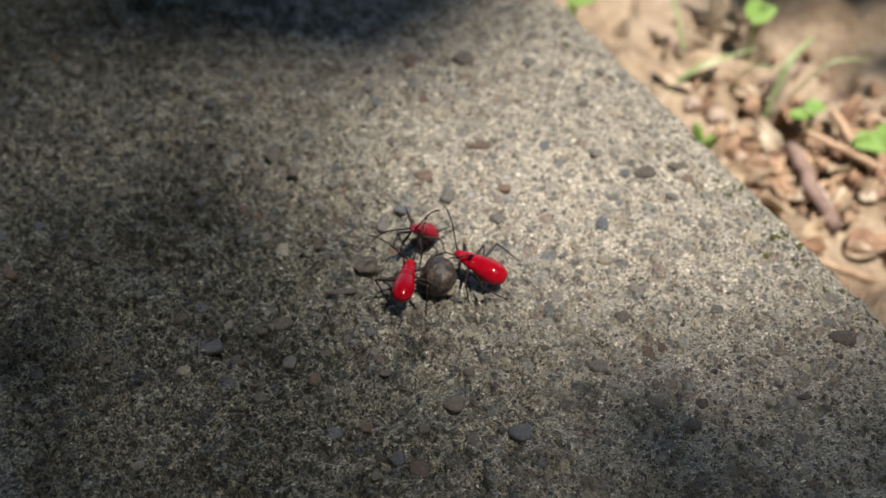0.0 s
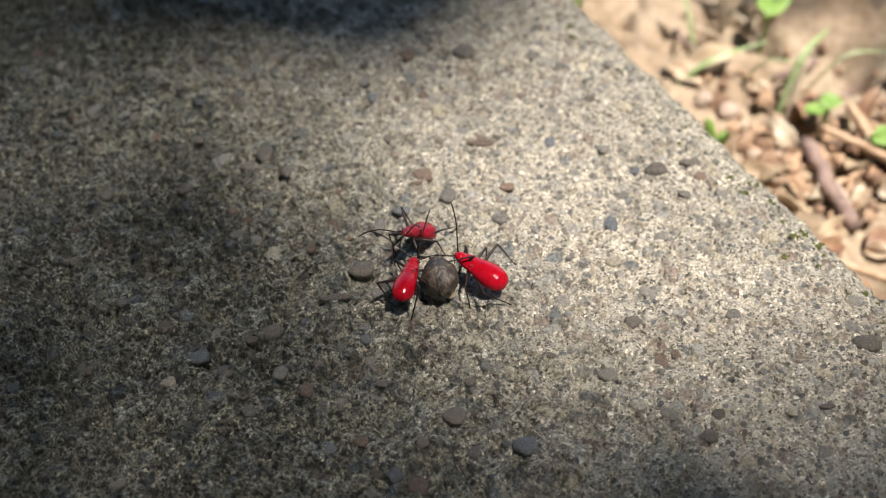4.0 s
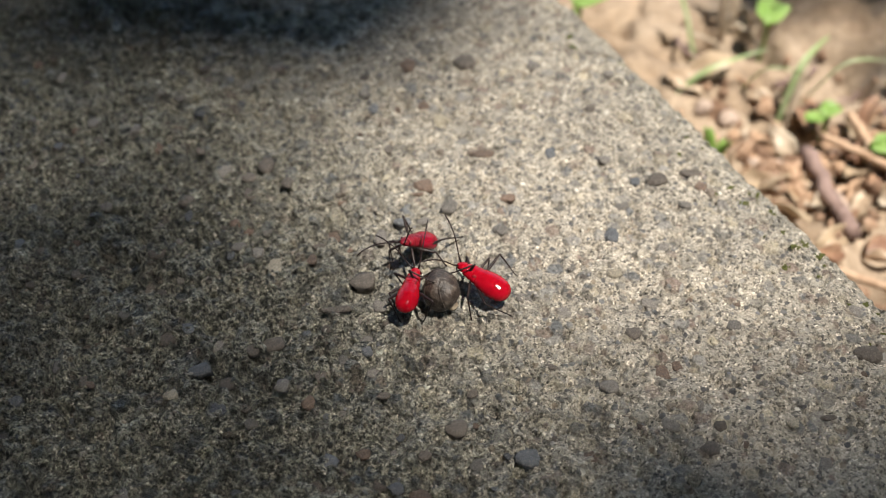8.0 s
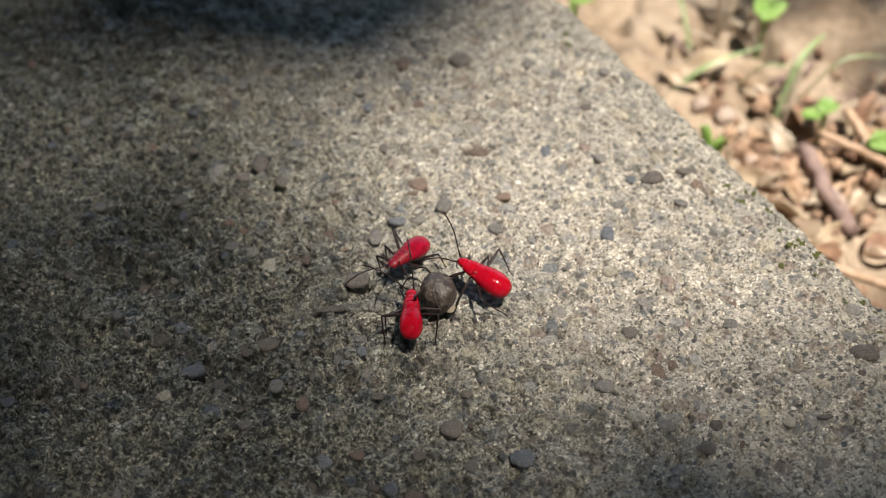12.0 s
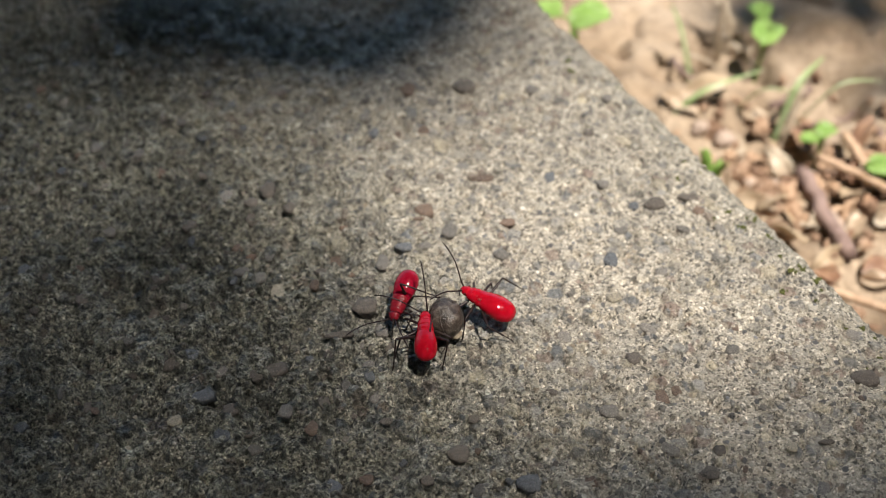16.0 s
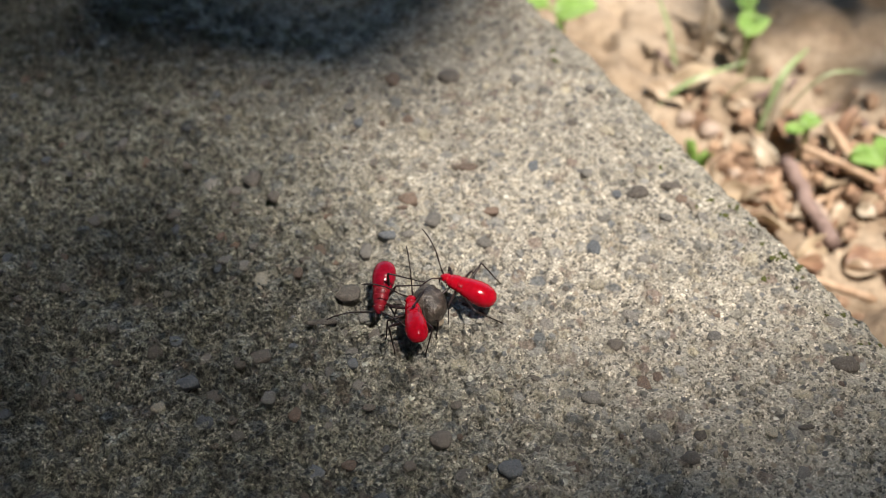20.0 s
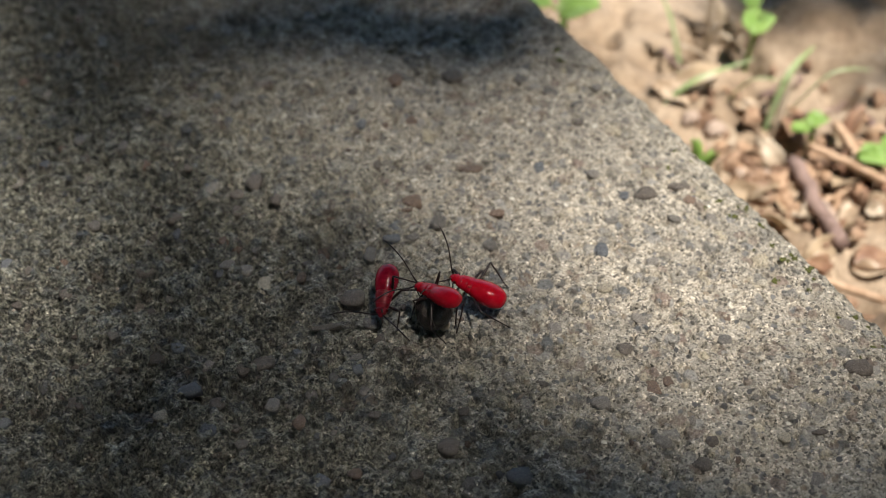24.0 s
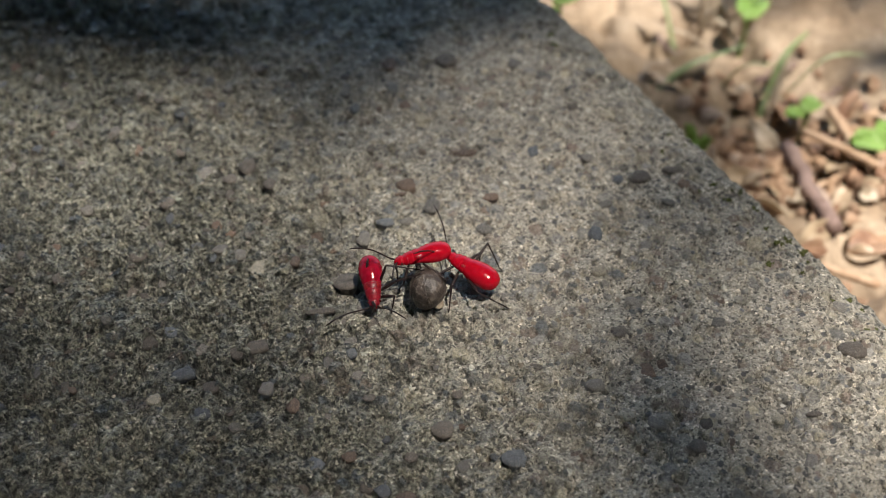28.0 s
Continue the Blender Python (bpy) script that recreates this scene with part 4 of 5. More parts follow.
def build_bug(label, dusky, plump=1.0, size=1.0):
    bug = thing("bug", label, "insect", "red bugs round the seed")
    bug.empty_display_size = 0.002
    # an egg, blunt behind and drawn in towards the waist, with faint segment rings
    ab = []
    for i in range(61):
        a = math.pi * i / 60
        x = -1.15 - 2.85 * math.cos(a)
        w = math.sin(a) ** 0.84 * (1.0 + 0.20 * math.cos(a)) * 0.95
        g = 1 - 0.02 * max(0.0, math.cos((x + 4) * 8.6)) ** 4
        ab.append((x, max(0.02, 1.62 * w * g), max(0.02, 1.36 * w * g), 0.06))
    v, f = body_rings(ab, 28)
    abdomen = part_of("abdomen", mesh_of("abdomen", v, f, RED_DULL if dusky else RED), bug, "slim crimson abdomen" if dusky else "swollen glossy scarlet abdomen")
    abdomen.scale = (size, plump, plump)
    # breathing-hole bumps along both flanks
    for s in (-1, 1):
        for k in range(5):
            x = -3.0 + k * 0.72
            w = 1.6 * math.sqrt(max(0.05, 1 - ((x + 1.7) / 2.5) ** 2))
            bv, bf = blob(k, 1, 0.1, (0.13 * MM, 0.07 * MM, 0.10 * MM))
            part_of("spiracle", mesh_of("spiracle", bv, bf, RED_DARK), abdomen, "", Matrix.Translation(Vector((x, s * w * 0.97, -0.2)) * MM))
    th = curve_profile([(-0.2, 1.00, 0.86, 0.04), (0.7, 1.20, 1.02, 0.10), (1.4, 1.10, 0.92, 0.08), (2.2, 0.98, 0.80, 0.06), (2.7, 0.84, 0.64, 0.0), (2.95, 0.46, 0.40, 0.0)], 40, 4, 0.07)
    v, f = body_rings(th, 22)
    thorax = part_of("thorax", mesh_of("thorax", v, f, RED_DARK if dusky else RED), bug, "duller red thorax")
    thorax.scale = (1.0, 0.5 + 0.5 * plump if plump < 1.08 else 1.16, 1.0)
    for s in (-1, 1):
        pv, pf = blob(4, 2, 0.12, (0.75 * MM, 0.30 * MM, 0.13 * MM))
        part_of("wing_pad", mesh_of("wing_pad", pv, pf, PAD), thorax, "dark wing pad", pose(0.55 * MM, s * 0.66 * MM, 0.80 * MM, -s * 34, 4, s * 8))
    hd = curve_profile([(2.6, 0.44, 0.40, 0.0), (3.1, 0.82, 0.64, 0.02), (3.45, 0.70, 0.56, 0.0), (3.85, 0.46, 0.38, -0.06), (4.05, 0.18, 0.14, -0.1)], 16)
    v, f = body_rings(hd, 18)
    head = part_of("head", mesh_of("head", v, f, RED_DARK if dusky else RED), bug, "small tapered red head")
    for s in (-1, 1):
        ev, ef = blob(1, 2, 0.02, (0.2 * MM,) * 3)
        part_of("eye", mesh_of("eye", ev, ef, EYE), head, "dark bead eye", Matrix.Translation(Vector((3.1, s * 0.75, 0.18)) * MM))
    bv, bf = tube([Vector(p) * MM for p in ((3.9, 0, -0.15), (4.05, 0, -0.7), (3.85, 0, -1.5), (3.6, 0, -2.1))], [0.12 * MM, 0.11 * MM, 0.09 * MM, 0.05 * MM], 7)
    part_of("beak", mesh_of("beak", bv, bf, LEG_BLACK), bug, "dark piercing beak")
    legs, feelers = [], []
    for s in (-1, 1):
        for k in range(3):
            femur = part_of("leg", FEMUR_MESH[k], bug, "thin dark jointed leg")
            tib = part_of("tibia", TIBIA_MESH[k], femur)
            legs.append((k, s, femur, tib))
        feelers.append((s, part_of("antenna", ANTENNA_MESH, bug, "dark jointed antenna")))
    return bug, legs, feelers


def ease_rows(rows, t):
    for a, b in zip(rows, rows[1:]):
        if a[0] <= t <= b[0]:
            s = (t - a[0]) / (b[0] - a[0])
            s = s * s * (3 - 2 * s) if b[0] - a[0] > 1.2 else s
            return [p + (q - p) * s for p, q in zip(a[1:], b[1:])]
    return list(rows[-1][1:])


def bug_pose(rows, t):
    x, y, z, yaw, pitch = ease_rows(rows, t)
    return pose(x * MM, y * MM, z * MM, 0, 0, yaw) @ pose(0, 0, 0, 0, -pitch, 0)


def seat_height(x, y):
    """What a foot stands on: the slab, or the seed's dome."""
    a, b, c = SEED_HALF
    d2 = ((x / MM - SEED_AT[0]) / a) ** 2 + ((y / MM - SEED_AT[1]) / b) ** 2
    if d2 < 0.86:
        return (2.75 + c * math.sqrt(1 - d2)) * MM
    return slab_z(x, y)


def bone(origin, tip, up):
    """A pose at origin whose X axis points at tip."""
    x = (tip - origin).normalized()
    y = up.cross(x).normalized()
    z = x.cross(y)
    return Matrix(((x.x, y.x, z.x, origin.x), (x.y, y.y, z.y, origin.y), (x.z, y.z, z.z, origin.z), (0, 0, 0, 1)))


def motions():
    times = [k * 0.5 for k in range(57)]
    for (bug, legs, feelers), rows, gait, sway in BUGS:
        poses = [bug_pose(rows, t) for t in times]
        walk(bug, list(zip(times, poses)))
        for k, s, femur, tib in legs:
            planted = None
            fr, tr = [], []
            hx, hy = HOME[k]
            steps = gait.get((k, s), [])
            for t, m in zip(times, poses):
                yaw = math.atan2(m[1][0], m[0][0])
                c, sn = math.cos(yaw), math.sin(yaw)
                o = m.translation
                tucked = t > gait["tuck"].get(s, 99)
                wide = hy * (0.3 if tucked else 1.0)
                hm = Vector((o.x + (hx * c - s * wide * sn) * MM, o.y + (hx * sn + s * wide * c) * MM, 0))
                step = [q for q in steps if q[0] <= t][-1:]
                if step and step[0][1] is not None:
                    planted = Vector((step[0][1] * MM, step[0][2] * MM, 0))
                elif planted is None or (planted - hm).length > 0.0013:
                    planted = hm
                foot = planted.copy()
                foot.z = seat_height(foot.x, foot.y) + 0.0001
                hip = Vector((HIPS[k][0], s * HIPS[k][1], HIPS[k][2])) * MM
                f = m.inverted() @ foot - hip
                a, b = FEMUR[k] * MM, TIBIA[k] * MM
                d = min(max(f.length, abs(a - b) * 1.05), (a + b) * 0.985)
                fd = f.normalized()
                up = m.to_3x3().inverted() @ Vector((0, 0, 1)) + Vector((0, s * (gait["drawn"] if tucked else gait["knee out"][k]), 0))
                bend = (up - fd * up.dot(fd)).normalized()
                ca = (a * a + d * d - b * b) / (2 * a * d)
                knee = fd * (a * ca) + bend * (a * math.sqrt(max(0.0, 1 - ca * ca)))
                fm = bone(hip, hip + knee, up)
                tm = fm.inverted() @ bone(hip + knee, hip + fd * d, up)
                fr.append((t, fm))
                tr.append((t, tm))
            walk(femur, fr)
            walk(tib, tr)
        for s, ob in feelers:
            out = []
            for t in times:
                spread, lift = ease_rows(sway[s], t)
                ya = s * spread + 9 * math.sin(t * 1.3 + s) + 5 * math.sin(t * 3.1 + 2 * s)
                ou = lift + 8 * math.sin(t * 0.9 + 1.7 * s)
                out.append((t, pose(3.75 * MM, s * 0.32 * MM, 0.12 * MM, 0, -ou, ya)))
            walk(ob, out)
    a, b, c = SEED_HALF
    walk(SEED_OB, [(t, pose(x * MM, y * MM, (c - 0.1) * MM, 6 * math.sin(t * 0.4), 4 * math.sin(t * 0.3), 8 + 5 * math.sin(t * 0.23))) for t, x, y in SEED_ROWS])
    for branch, start, reach, rows in SWAY:
        walk(branch, [(t, swing(start, reach, dx, dy)) for t, dx, dy in rows])


# where the feet stand, and from when a side keeps its legs drawn in: leg (0 fore, 2 hind) and side, then seconds and the place in mm; None: wherever the body takes it
BACK_FEET = {
    "knee out": (0.3, 0.4, 0.5), "tuck": {-1: 12.0}, "drawn": -0.1,
    (2, 1): [(0, 2.3, 122.7), (11.5, 0.6, 117.0), (13.5, -1.6, 111.6), (18, 0.4, 111.6), (20, -0.8, 111.4)],
    (1, 1): [(0, -0.1, 116.8), (11.5, -0.6, 113.5), (13.5, -0.9, 110.8), (17, -2.2, 110.4), (20, -1.0, 110.6)],
    (1, -1): [(0, -8.0, 118.1), (3, -6.9, 116.9), (8, -7.7, 118.0), (12, None, None)],
}
FRONT_FEET = {
    "knee out": (0.2, 0.15, 0.25), "tuck": {-1: 20.5, 1: 20.5}, "drawn": 0.8,
    (2, -1): [(0, -2.9, 104.1), (3, -4.6, 104.3), (6, -3.3, 106.5), (8.5, -0.9, 102.3), (20.5, None, None)],
    (2, 1): [(0, -8.2, 106.8), (3, -7.2, 107.4), (8, -6.3, 106.4), (8.5, -7.5, 102.4), (17, -4.9, 102.7), (20.5, None, None)],
    (1, 1): [(0, -6.9, 108.6), (8.5, -7.4, 104.4), (17, -6.2, 105.2), (20.5, None, None)],
    (0, 1): [(0, -5.4, 111.6), (8.5, -4.6, 108.6), (20.5, None, None)],
}
RIGHT_FEET = {
    "knee out": (0.3, 0.5, 1.3), "tuck": {},
    (2, 1): [(0, 9.0, 107.6), (19, 10.0, 107.9), (26, 10.6, 108.6)],
    (2, -1): [(0, 11.2, 114.4), (1, 9.9, 114.6), (13.5, 11.0, 116.6), (17, 10.0, 115.6)],
    (1, 1): [(0, 3.4, 107.3), (9, 1.3, 107.4), (14, 2.0, 108.0), (19, 2.4, 108.4)],
}
BUGS = [
    (build_bug("red bug nymph with dusky head standing high over the slab", True, 1.06), BACK_ROWS, BACK_FEET, {-1: [(0, 20, -40), (5.5, 22, -38), (6, 62, 30), (6.6, 25, -38), (11, 25, -35), (14, 45, 4), (19, 72, 4), (28, 70, 2)], 1: [(0, 25, 16), (28, 25, 16)]}),
    (build_bug("red bug nymph with a plump abdomen clinging to the seed", False), FRONT_ROWS, FRONT_FEET, {-1: [(0, 8, 26), (28, 8, 26)], 1: [(0, 62, 8), (28, 62, 8)]}),
    (build_bug("red bug nymph with an orange-red abdomen feeding on the seed", False, 1.18, 1.10), RIGHT_ROWS, RIGHT_FEET, {-1: [(0, 35, 20), (28, 35, 20)], 1: [(0, 50, 10), (28, 50, 10)]}),
]

# ---- the unseen young tree added to dapple the slab ----
SWAY = []


def build_shade_tree():
    """Unseen slim young tree, added behind the slab; some outer leaves cast its shade."""
    root = Vector((-0.9, 0.75, 0))
    root.z = ground_z(root.x, root.y) - 0.02
    tree = thing("shade_tree", "unseen slender young tree added to shade the slab in patches", "tree", "", root)
    stem = [Vector((0, 0, 0)), Vector((0.04, -0.02, 1.0)), Vector((0.0, 0.03, 2.2)), Vector((0.08, -0.02, 3.3)), Vector((0.05, 0.0, 4.6))]
    v, f = tube(stem, [0.05, 0.042, 0.034, 0.024, 0.008], 12)
    part_of("trunk", mesh_of("trunk", v, f, BARK), tree)

    def on_stem(h):
        j = max(k for k in range(4) if stem[k].z <= h)
        return stem[j].lerp(stem[j + 1], (h - stem[j].z) / (stem[j + 1].z - stem[j].z))
    shapes = [leaf_mesh("leaf", 1.0, w, SHADE_FOLIAGE, 0.1, True, 60 + k, 0.004) for k, w in enumerate((0.85, 1.0, 0.7))]
    rng = random.Random(3)
    for k, (spots, size, high, rows) in enumerate(SHADE):
        ends = [Vector((x * MM, y * MM, 0)) + SUN * (high / SUN.z) - root for x, y in spots]
        start = on_stem(high * 0.96 - root.z)
        reach = ends[0] - start
        pts = [Vector((0, 0, 0)), reach * 0.4 + Vector((0, 0, 0.06)), reach * 0.8 + Vector((0, 0, 0.03)), reach]
        v, f = tube(pts, [0.006, 0.003, 0.0012, 0.0006], 7)
        branch = part_of("branch", mesh_of("branch", v, f, BARK), tree, "", Matrix.Translation(start))
        for q, e in enumerate(ends):
            sx, hd = size * MM * rng.uniform(0.9, 1.1), rng.uniform(0, 6.28)
            foot = e - start - Vector((math.cos(hd), math.sin(hd), 0)) * sx * 0.5 + Vector((0, 0, rng.uniform(-0.02, 0.02)))
            part_of("leaf", shapes[(k + q) % 3], branch, "", Matrix.LocRotScale(foot, Euler((0, 0, hd)), (sx, sx, sx)))
        SWAY.append((branch, start, reach, rows))
    # the rest of the crown
    rng = random.Random(8)
    for k in range(26):
        s = on_stem(rng.uniform(1.4, 4.4))
        a = rng.uniform(0.6, 3.9)
        reach = Vector((math.cos(a), math.sin(a), rng.uniform(0.1, 0.6))) * rng.uniform(0.35, 0.8)
        v, f = tube([Vector((0, 0, 0)), reach * 0.5 + Vector((0, 0, 0.03)), reach], [0.008, 0.005, 0.001], 6)
        branch = part_of("branch", mesh_of("branch", v, f, BARK), tree, "", Matrix.Translation(s))
        for q in range(9):
            z = rng.uniform(0.06, 0.10)
            p = reach * rng.uniform(0.35, 1.05) + Vector((rng.uniform(-0.07, 0.07), rng.uniform(-0.07, 0.07), rng.uniform(-0.05, 0.05)))
            part_of("leaf", shapes[q % 3], branch, "", Matrix.LocRotScale(p, Euler((rng.uniform(-0.6, 0.6), rng.uniform(-0.6, 0.6), rng.uniform(0, 6.28))), (z, z, z)))


def swing(start, reach, dx, dy):
    """A branch turned about its foot so that its tip moves by dx, dy in mm."""
    want = reach + Vector((dx, dy, 0)) * MM
    turn = reach.rotation_difference(want)
    slip = want - turn @ reach
    return Matrix.Translation(start + slip) @ turn.to_matrix().to_4x4()


# how the gusts carry the leaves: seconds, and the shift of their shade in mm
GUST = [(0, 0, 0), (0.5, 3, 0), (1, 5, 0), (1.5, 8, 0), (2, 6, 0), (2.5, 14, 0), (3, 9, 0), (3.5, 3, 0), (5.5, 5, 0), (6, -13, 0), (7, -11, 0), (7.5, -13, 0), (8, -8, 0), (9, -5, 0), (10, -5, 0), (11, -3, 0), (11.5, -3, 0), (13.5, 7, 0), (14, 9, 0), (15, 3, 0), (16, 0, 0), (17, -1, 0), (18, 3, 0), (19, 1, 0), (20, -2, 0), (20.5, -2, 0), (22.5, 11, 0), (23, 20, 0), (23.5, 25, 0), (24, 29, 0), (25, 13, 0), (25.5, 0, 0), (26, -11, 0), (26.5, -4, 0), (27, 9, 0), (27.5, 2, 0), (28, -6, 0)]
LIFT = [(0, 0, 8), (1, 0, 8), (2, 0, 2), (3, 0, 2), (3.5, 0, 0), (5.5, 0, 2), (7, 0, 3), (11.5, 0, 3), (13.5, 0, 3), (15, 0, 2), (20.5, 0, 3), (22.5, 0, 4), (24, 0, 2), (25, 0, -7), (25.5, 0, -14), (26, 0, -15), (26.5, 0, -12), (27, 0, -3), (27.5, 0, 2), (28, 0, 13)]
LIFT_RIGHT = [(t, x, max(y, -11)) for t, x, y in LIFT if t < 26.5] + [(26.5, 10, -26), (27, 16, -30), (28, 10, -24)]
PASS = [(0, -150, 0), (25, -150, -30), (25.5, -118, -90), (26, -78, -134), (26.5, -62, -142), (27, -50, -147), (27.5, -45, -152), (28, -41, -158)]
MID = [(t, x, y) for t, x, y in GUST if t < 25.5] + [(25.5, -6, 0), (26, -26, 0), (26.5, -22, 0), (27, -8, 0), (27.5, -26, 0), (28, -48, 0)]
TOP = [(t, x * 0.7, y) for t, x, y in GUST if t < 24] + [(24, 24, 0), (25, 14, 0), (25.5, 6, 0), (26, -20, 0), (26.5, 6, 0), (27, 20, 0), (27.5, 4, 0), (28, -26, 0)]


FAR = [(0, 0, 0), (3, 3, 0), (6, -2, 0), (11.5, 0, 0), (14, 4, 0), (20.5, 0, 0), (22.5, 6, 0), (24, 14, 6), (25, 14, 8), (26, 16, 12), (27, 14, 32), (28, 8, 30)]


def part_gust(k):
    return [(t, x * k, y * k) for t, x, y in GUST]


def spray(right, left, y, step, seed):
    """Spots of a spray of leaves, from its tip at the right back to the left."""
    rng = random.Random(seed)
    n = max(1, int((right - left) / step) + 1)
    return [(right - step * k + rng.uniform(-3, 3), y + rng.uniform(-4, 4)) for k in range(n)]


# where the shade of each spray falls on the slab in mm, leaf length in mm, height in metres, and its sway
SHADE = [
    (spray(-6, -112, 60, 25, 1), 33, 4.3, part_gust(0.3)), (spray(-12, -112, 85, 25, 2), 33, 4.2, part_gust(0.5)),
    (spray(-21, -92, 110, 25, 3), 27, 4.3, part_gust(0.8)), (spray(-29, -90, 134, 24, 4), 25.5, 4.2, MID),
    (spray(-11, -90, 160, 24, 5), 31, 4.2, TOP), (spray(9, -100, 184, 24, 6), 34, 3.2, TOP),
    (spray(-4, -40, 171, 25, 17), 27, 4.0, part_gust(0.7)), (spray(11, -112, 208, 25, 7), 31, 3.6, FAR), (spray(-14, -112, 232, 25, 8), 31, 4.0, FAR),
    (spray(46, 18, 78, 27, 9), 35, 4.2, LIFT), (spray(46, 18, 52, 27, 10), 35, 4.2, LIFT), (spray(128, 60, 80, 26, 20), 38, 4.2, LIFT_RIGHT), (spray(128, 60, 54, 26, 21), 38, 4.2, LIFT_RIGHT),
    (spray(70, 42, 68, 26, 22), 29, 4.2, LIFT_RIGHT), (spray(112, 70, 109, 24, 11), 35, 4.2, LIFT_RIGHT), (spray(98, 60, 93, 25, 18), 34, 4.2, LIFT_RIGHT),
    (spray(140, 113, 211, 24, 12), 28, 2.0, part_gust(0.1)), (spray(140, 92, 235, 23, 13), 30, 2.0, part_gust(0.1)), (spray(140, 90, 258, 23, 19), 31, 2.0, part_gust(0.1)),
    (spray(106, 34, 322, 34, 14), 41, 4.5, PASS), (spray(112, 40, 356, 34, 15), 41, 4.5, PASS), (spray(104, 30, 290, 34, 16), 41, 4.5, PASS),
]
build_shade_tree()


# ---- unseen foliage added behind, beside and overhead to shape the sky light ----
def leaf_cloud(name, label, category, c, size, seed):
    """Many small folded leaves round the points c, as one object."""
    rng = np.random.RandomState(seed)
    n = len(c)
    d1 = rng.normal(size=(n, 3))
    d1 /= np.linalg.norm(d1, axis=1)[:, None]
    d2 = np.cross(d1, rng.normal(size=(n, 3)))
    d2 /= np.linalg.norm(d2, axis=1)[:, None]
    s = rng.uniform(size * 0.7, size * 1.3, n)[:, None]
    fold = np.cross(d1, d2) * s * 0.25
    verts = np.stack([c - d1 * s, c - d2 * s * 0.5 + fold, c + d1 * s, c + d2 * s * 0.5 + fold], 1).reshape(-1, 3)
    faces = [f for k in range(n) for f in ((4 * k, 4 * k + 1, 4 * k + 2), (4 * k, 4 * k + 2, 4 * k + 3))]
    me = bpy.data.meshes.new(name)
    me.from_pydata(verts.tolist(), [], faces)
    me.materials.append(SHADE_FOLIAGE)
    tagged(new(name, me), label=label, category=category, kind="stuff")


def build_sky_blockers():
    rng = np.random.RandomState(17)
    # unseen hedge ring, left open on one side so sky light comes from there
    n = 15000
    az, r = np.radians(rng.uniform(150, 405, n)), rng.uniform(2.1, 3.2, n)
    leaf_cloud("hedge", "unseen dark green foliage ring added to block low sky light", "hedge", np.stack([np.cos(az) * r, np.sin(az) * r, rng.uniform(-0.04, 3.4, n)], 1), 0.10, 18)
    # unseen crown added to block overhead sky, with a gap for the sun
    n = 21000
    rad, az = 6.0 * np.sqrt(rng.uniform(0, 1, n)), rng.uniform(0, 2 * math.pi, n)
    z = rng.uniform(4.9, 6.2, n)
    c = np.stack([np.cos(az) * rad, np.sin(az) * rad, z], 1)
    foot = c[:, :2] - np.array([SUN.x, SUN.y]) / SUN.z * z[:, None] - np.array([0.03, 0.16])
    c = c[np.hypot(foot[:, 0], foot[:, 1]) > 0.40]
    leaf_cloud("sky_block_crown", "unseen high layer of dark green leaves added to block overhead sky light", "tree crown", c, 0.15, 19)


build_sky_blockers()


# ---- aggregate in the slab ----
# place in mm, width, length, turn
DARK_STONES = [(32.1, 134.4, 3.5, 2.5, 25), (37.5, 136.0, 3.0, 1.8, -5), (3.3, 163.5, 3.5, 4.0, 0), (-23.3, 102.7, 2.9, 2.2, 5), (-15.0, 108.1, 3.8, 1.2, 8), (1.2, 89.0, 3.0, 2.5, 0), (56.1, 100.4, 3.5, 3.0, 0), (-27.9, 138.3, 2.6, 3.4, 0), (-24.1, 133.9, 1.9, 2.3, 0), (-8.9, 141.4, 1.4, 2.1, 0), (-11.6, 113.6, 3.8, 3.0, 0), (23.4, 151.5, 1.8, 1.7, -20), (48.8, 90.5, 2.0, 0.9, 5), (-8.1, 93.6, 1.9, 1.1, 0), (25.2, 104.1, 2.2, 2.0, -30), (13.7, 98.1, 1.8, 0.8, -20), (32.8, 85.6, 2.6, 1.9, 10)]
GREY_STONES = [(0.5, 129.2, 2.6, 2.9, 0), (21.2, 95.4, 2.4, 2.4, 0), (8.0, 123.7, 2.0, 2.1, 0), (27.2, 159.9, 1.7, 2.1, 0), (39.2, 105.7, 2.2, 1.8, 0), (26.2, 128.4, 2.0, 1.4, 10), (35.6, 128.6, 1.9, 1.5, -20), (-21.3, 94.9, 2.1, 2.2, 0), (-3.3, 125.8, 1.9, 1.3, 0), (-9.5, 122.4, 2.0, 3.0, 0), (24.5, 139.1, 2.1, 1.8, -20), (-49.2, 146.2, 1.8, 2.5, 0), (-30.1, 121.2, 2.5, 1.8, 0), (-13.3, 155.6, 1.9, 2.3, 0)]
BLUE_STONES = [(-6.4, 125.7, 2.5, 1.8, 0), (24.0, 122.6, 2.3, 2.8, 0), (16.3, 140.7, 1.6, 2.6, 0), (10.1, 84.6, 3.0, 2.9, 0), (-32.6, 98.2, 3.0, 2.3, 20), (-38.3, 127.3, 1.2, 2.2, 0), (-11.8, 151.7, 1.8, 2.3, 0), (28.8, 134.2, 1.7, 1.8, 0)]
BROWN_STONES = [(-3.4, 133.7, 2.8, 3.0, 0), (-6.4, 162.9, 2.7, 3.4, 0), (9.3, 130.5, 2.6, 1.6, 0), (5.7, 140.5, 3.9, 1.7, 0), (-10.5, 85.3, 2.0, 1.5, 0), (-4.2, 131.8, 2.1, 0.7, 0), (-18.9, 116.2, 1.5, 2.0, 0)]
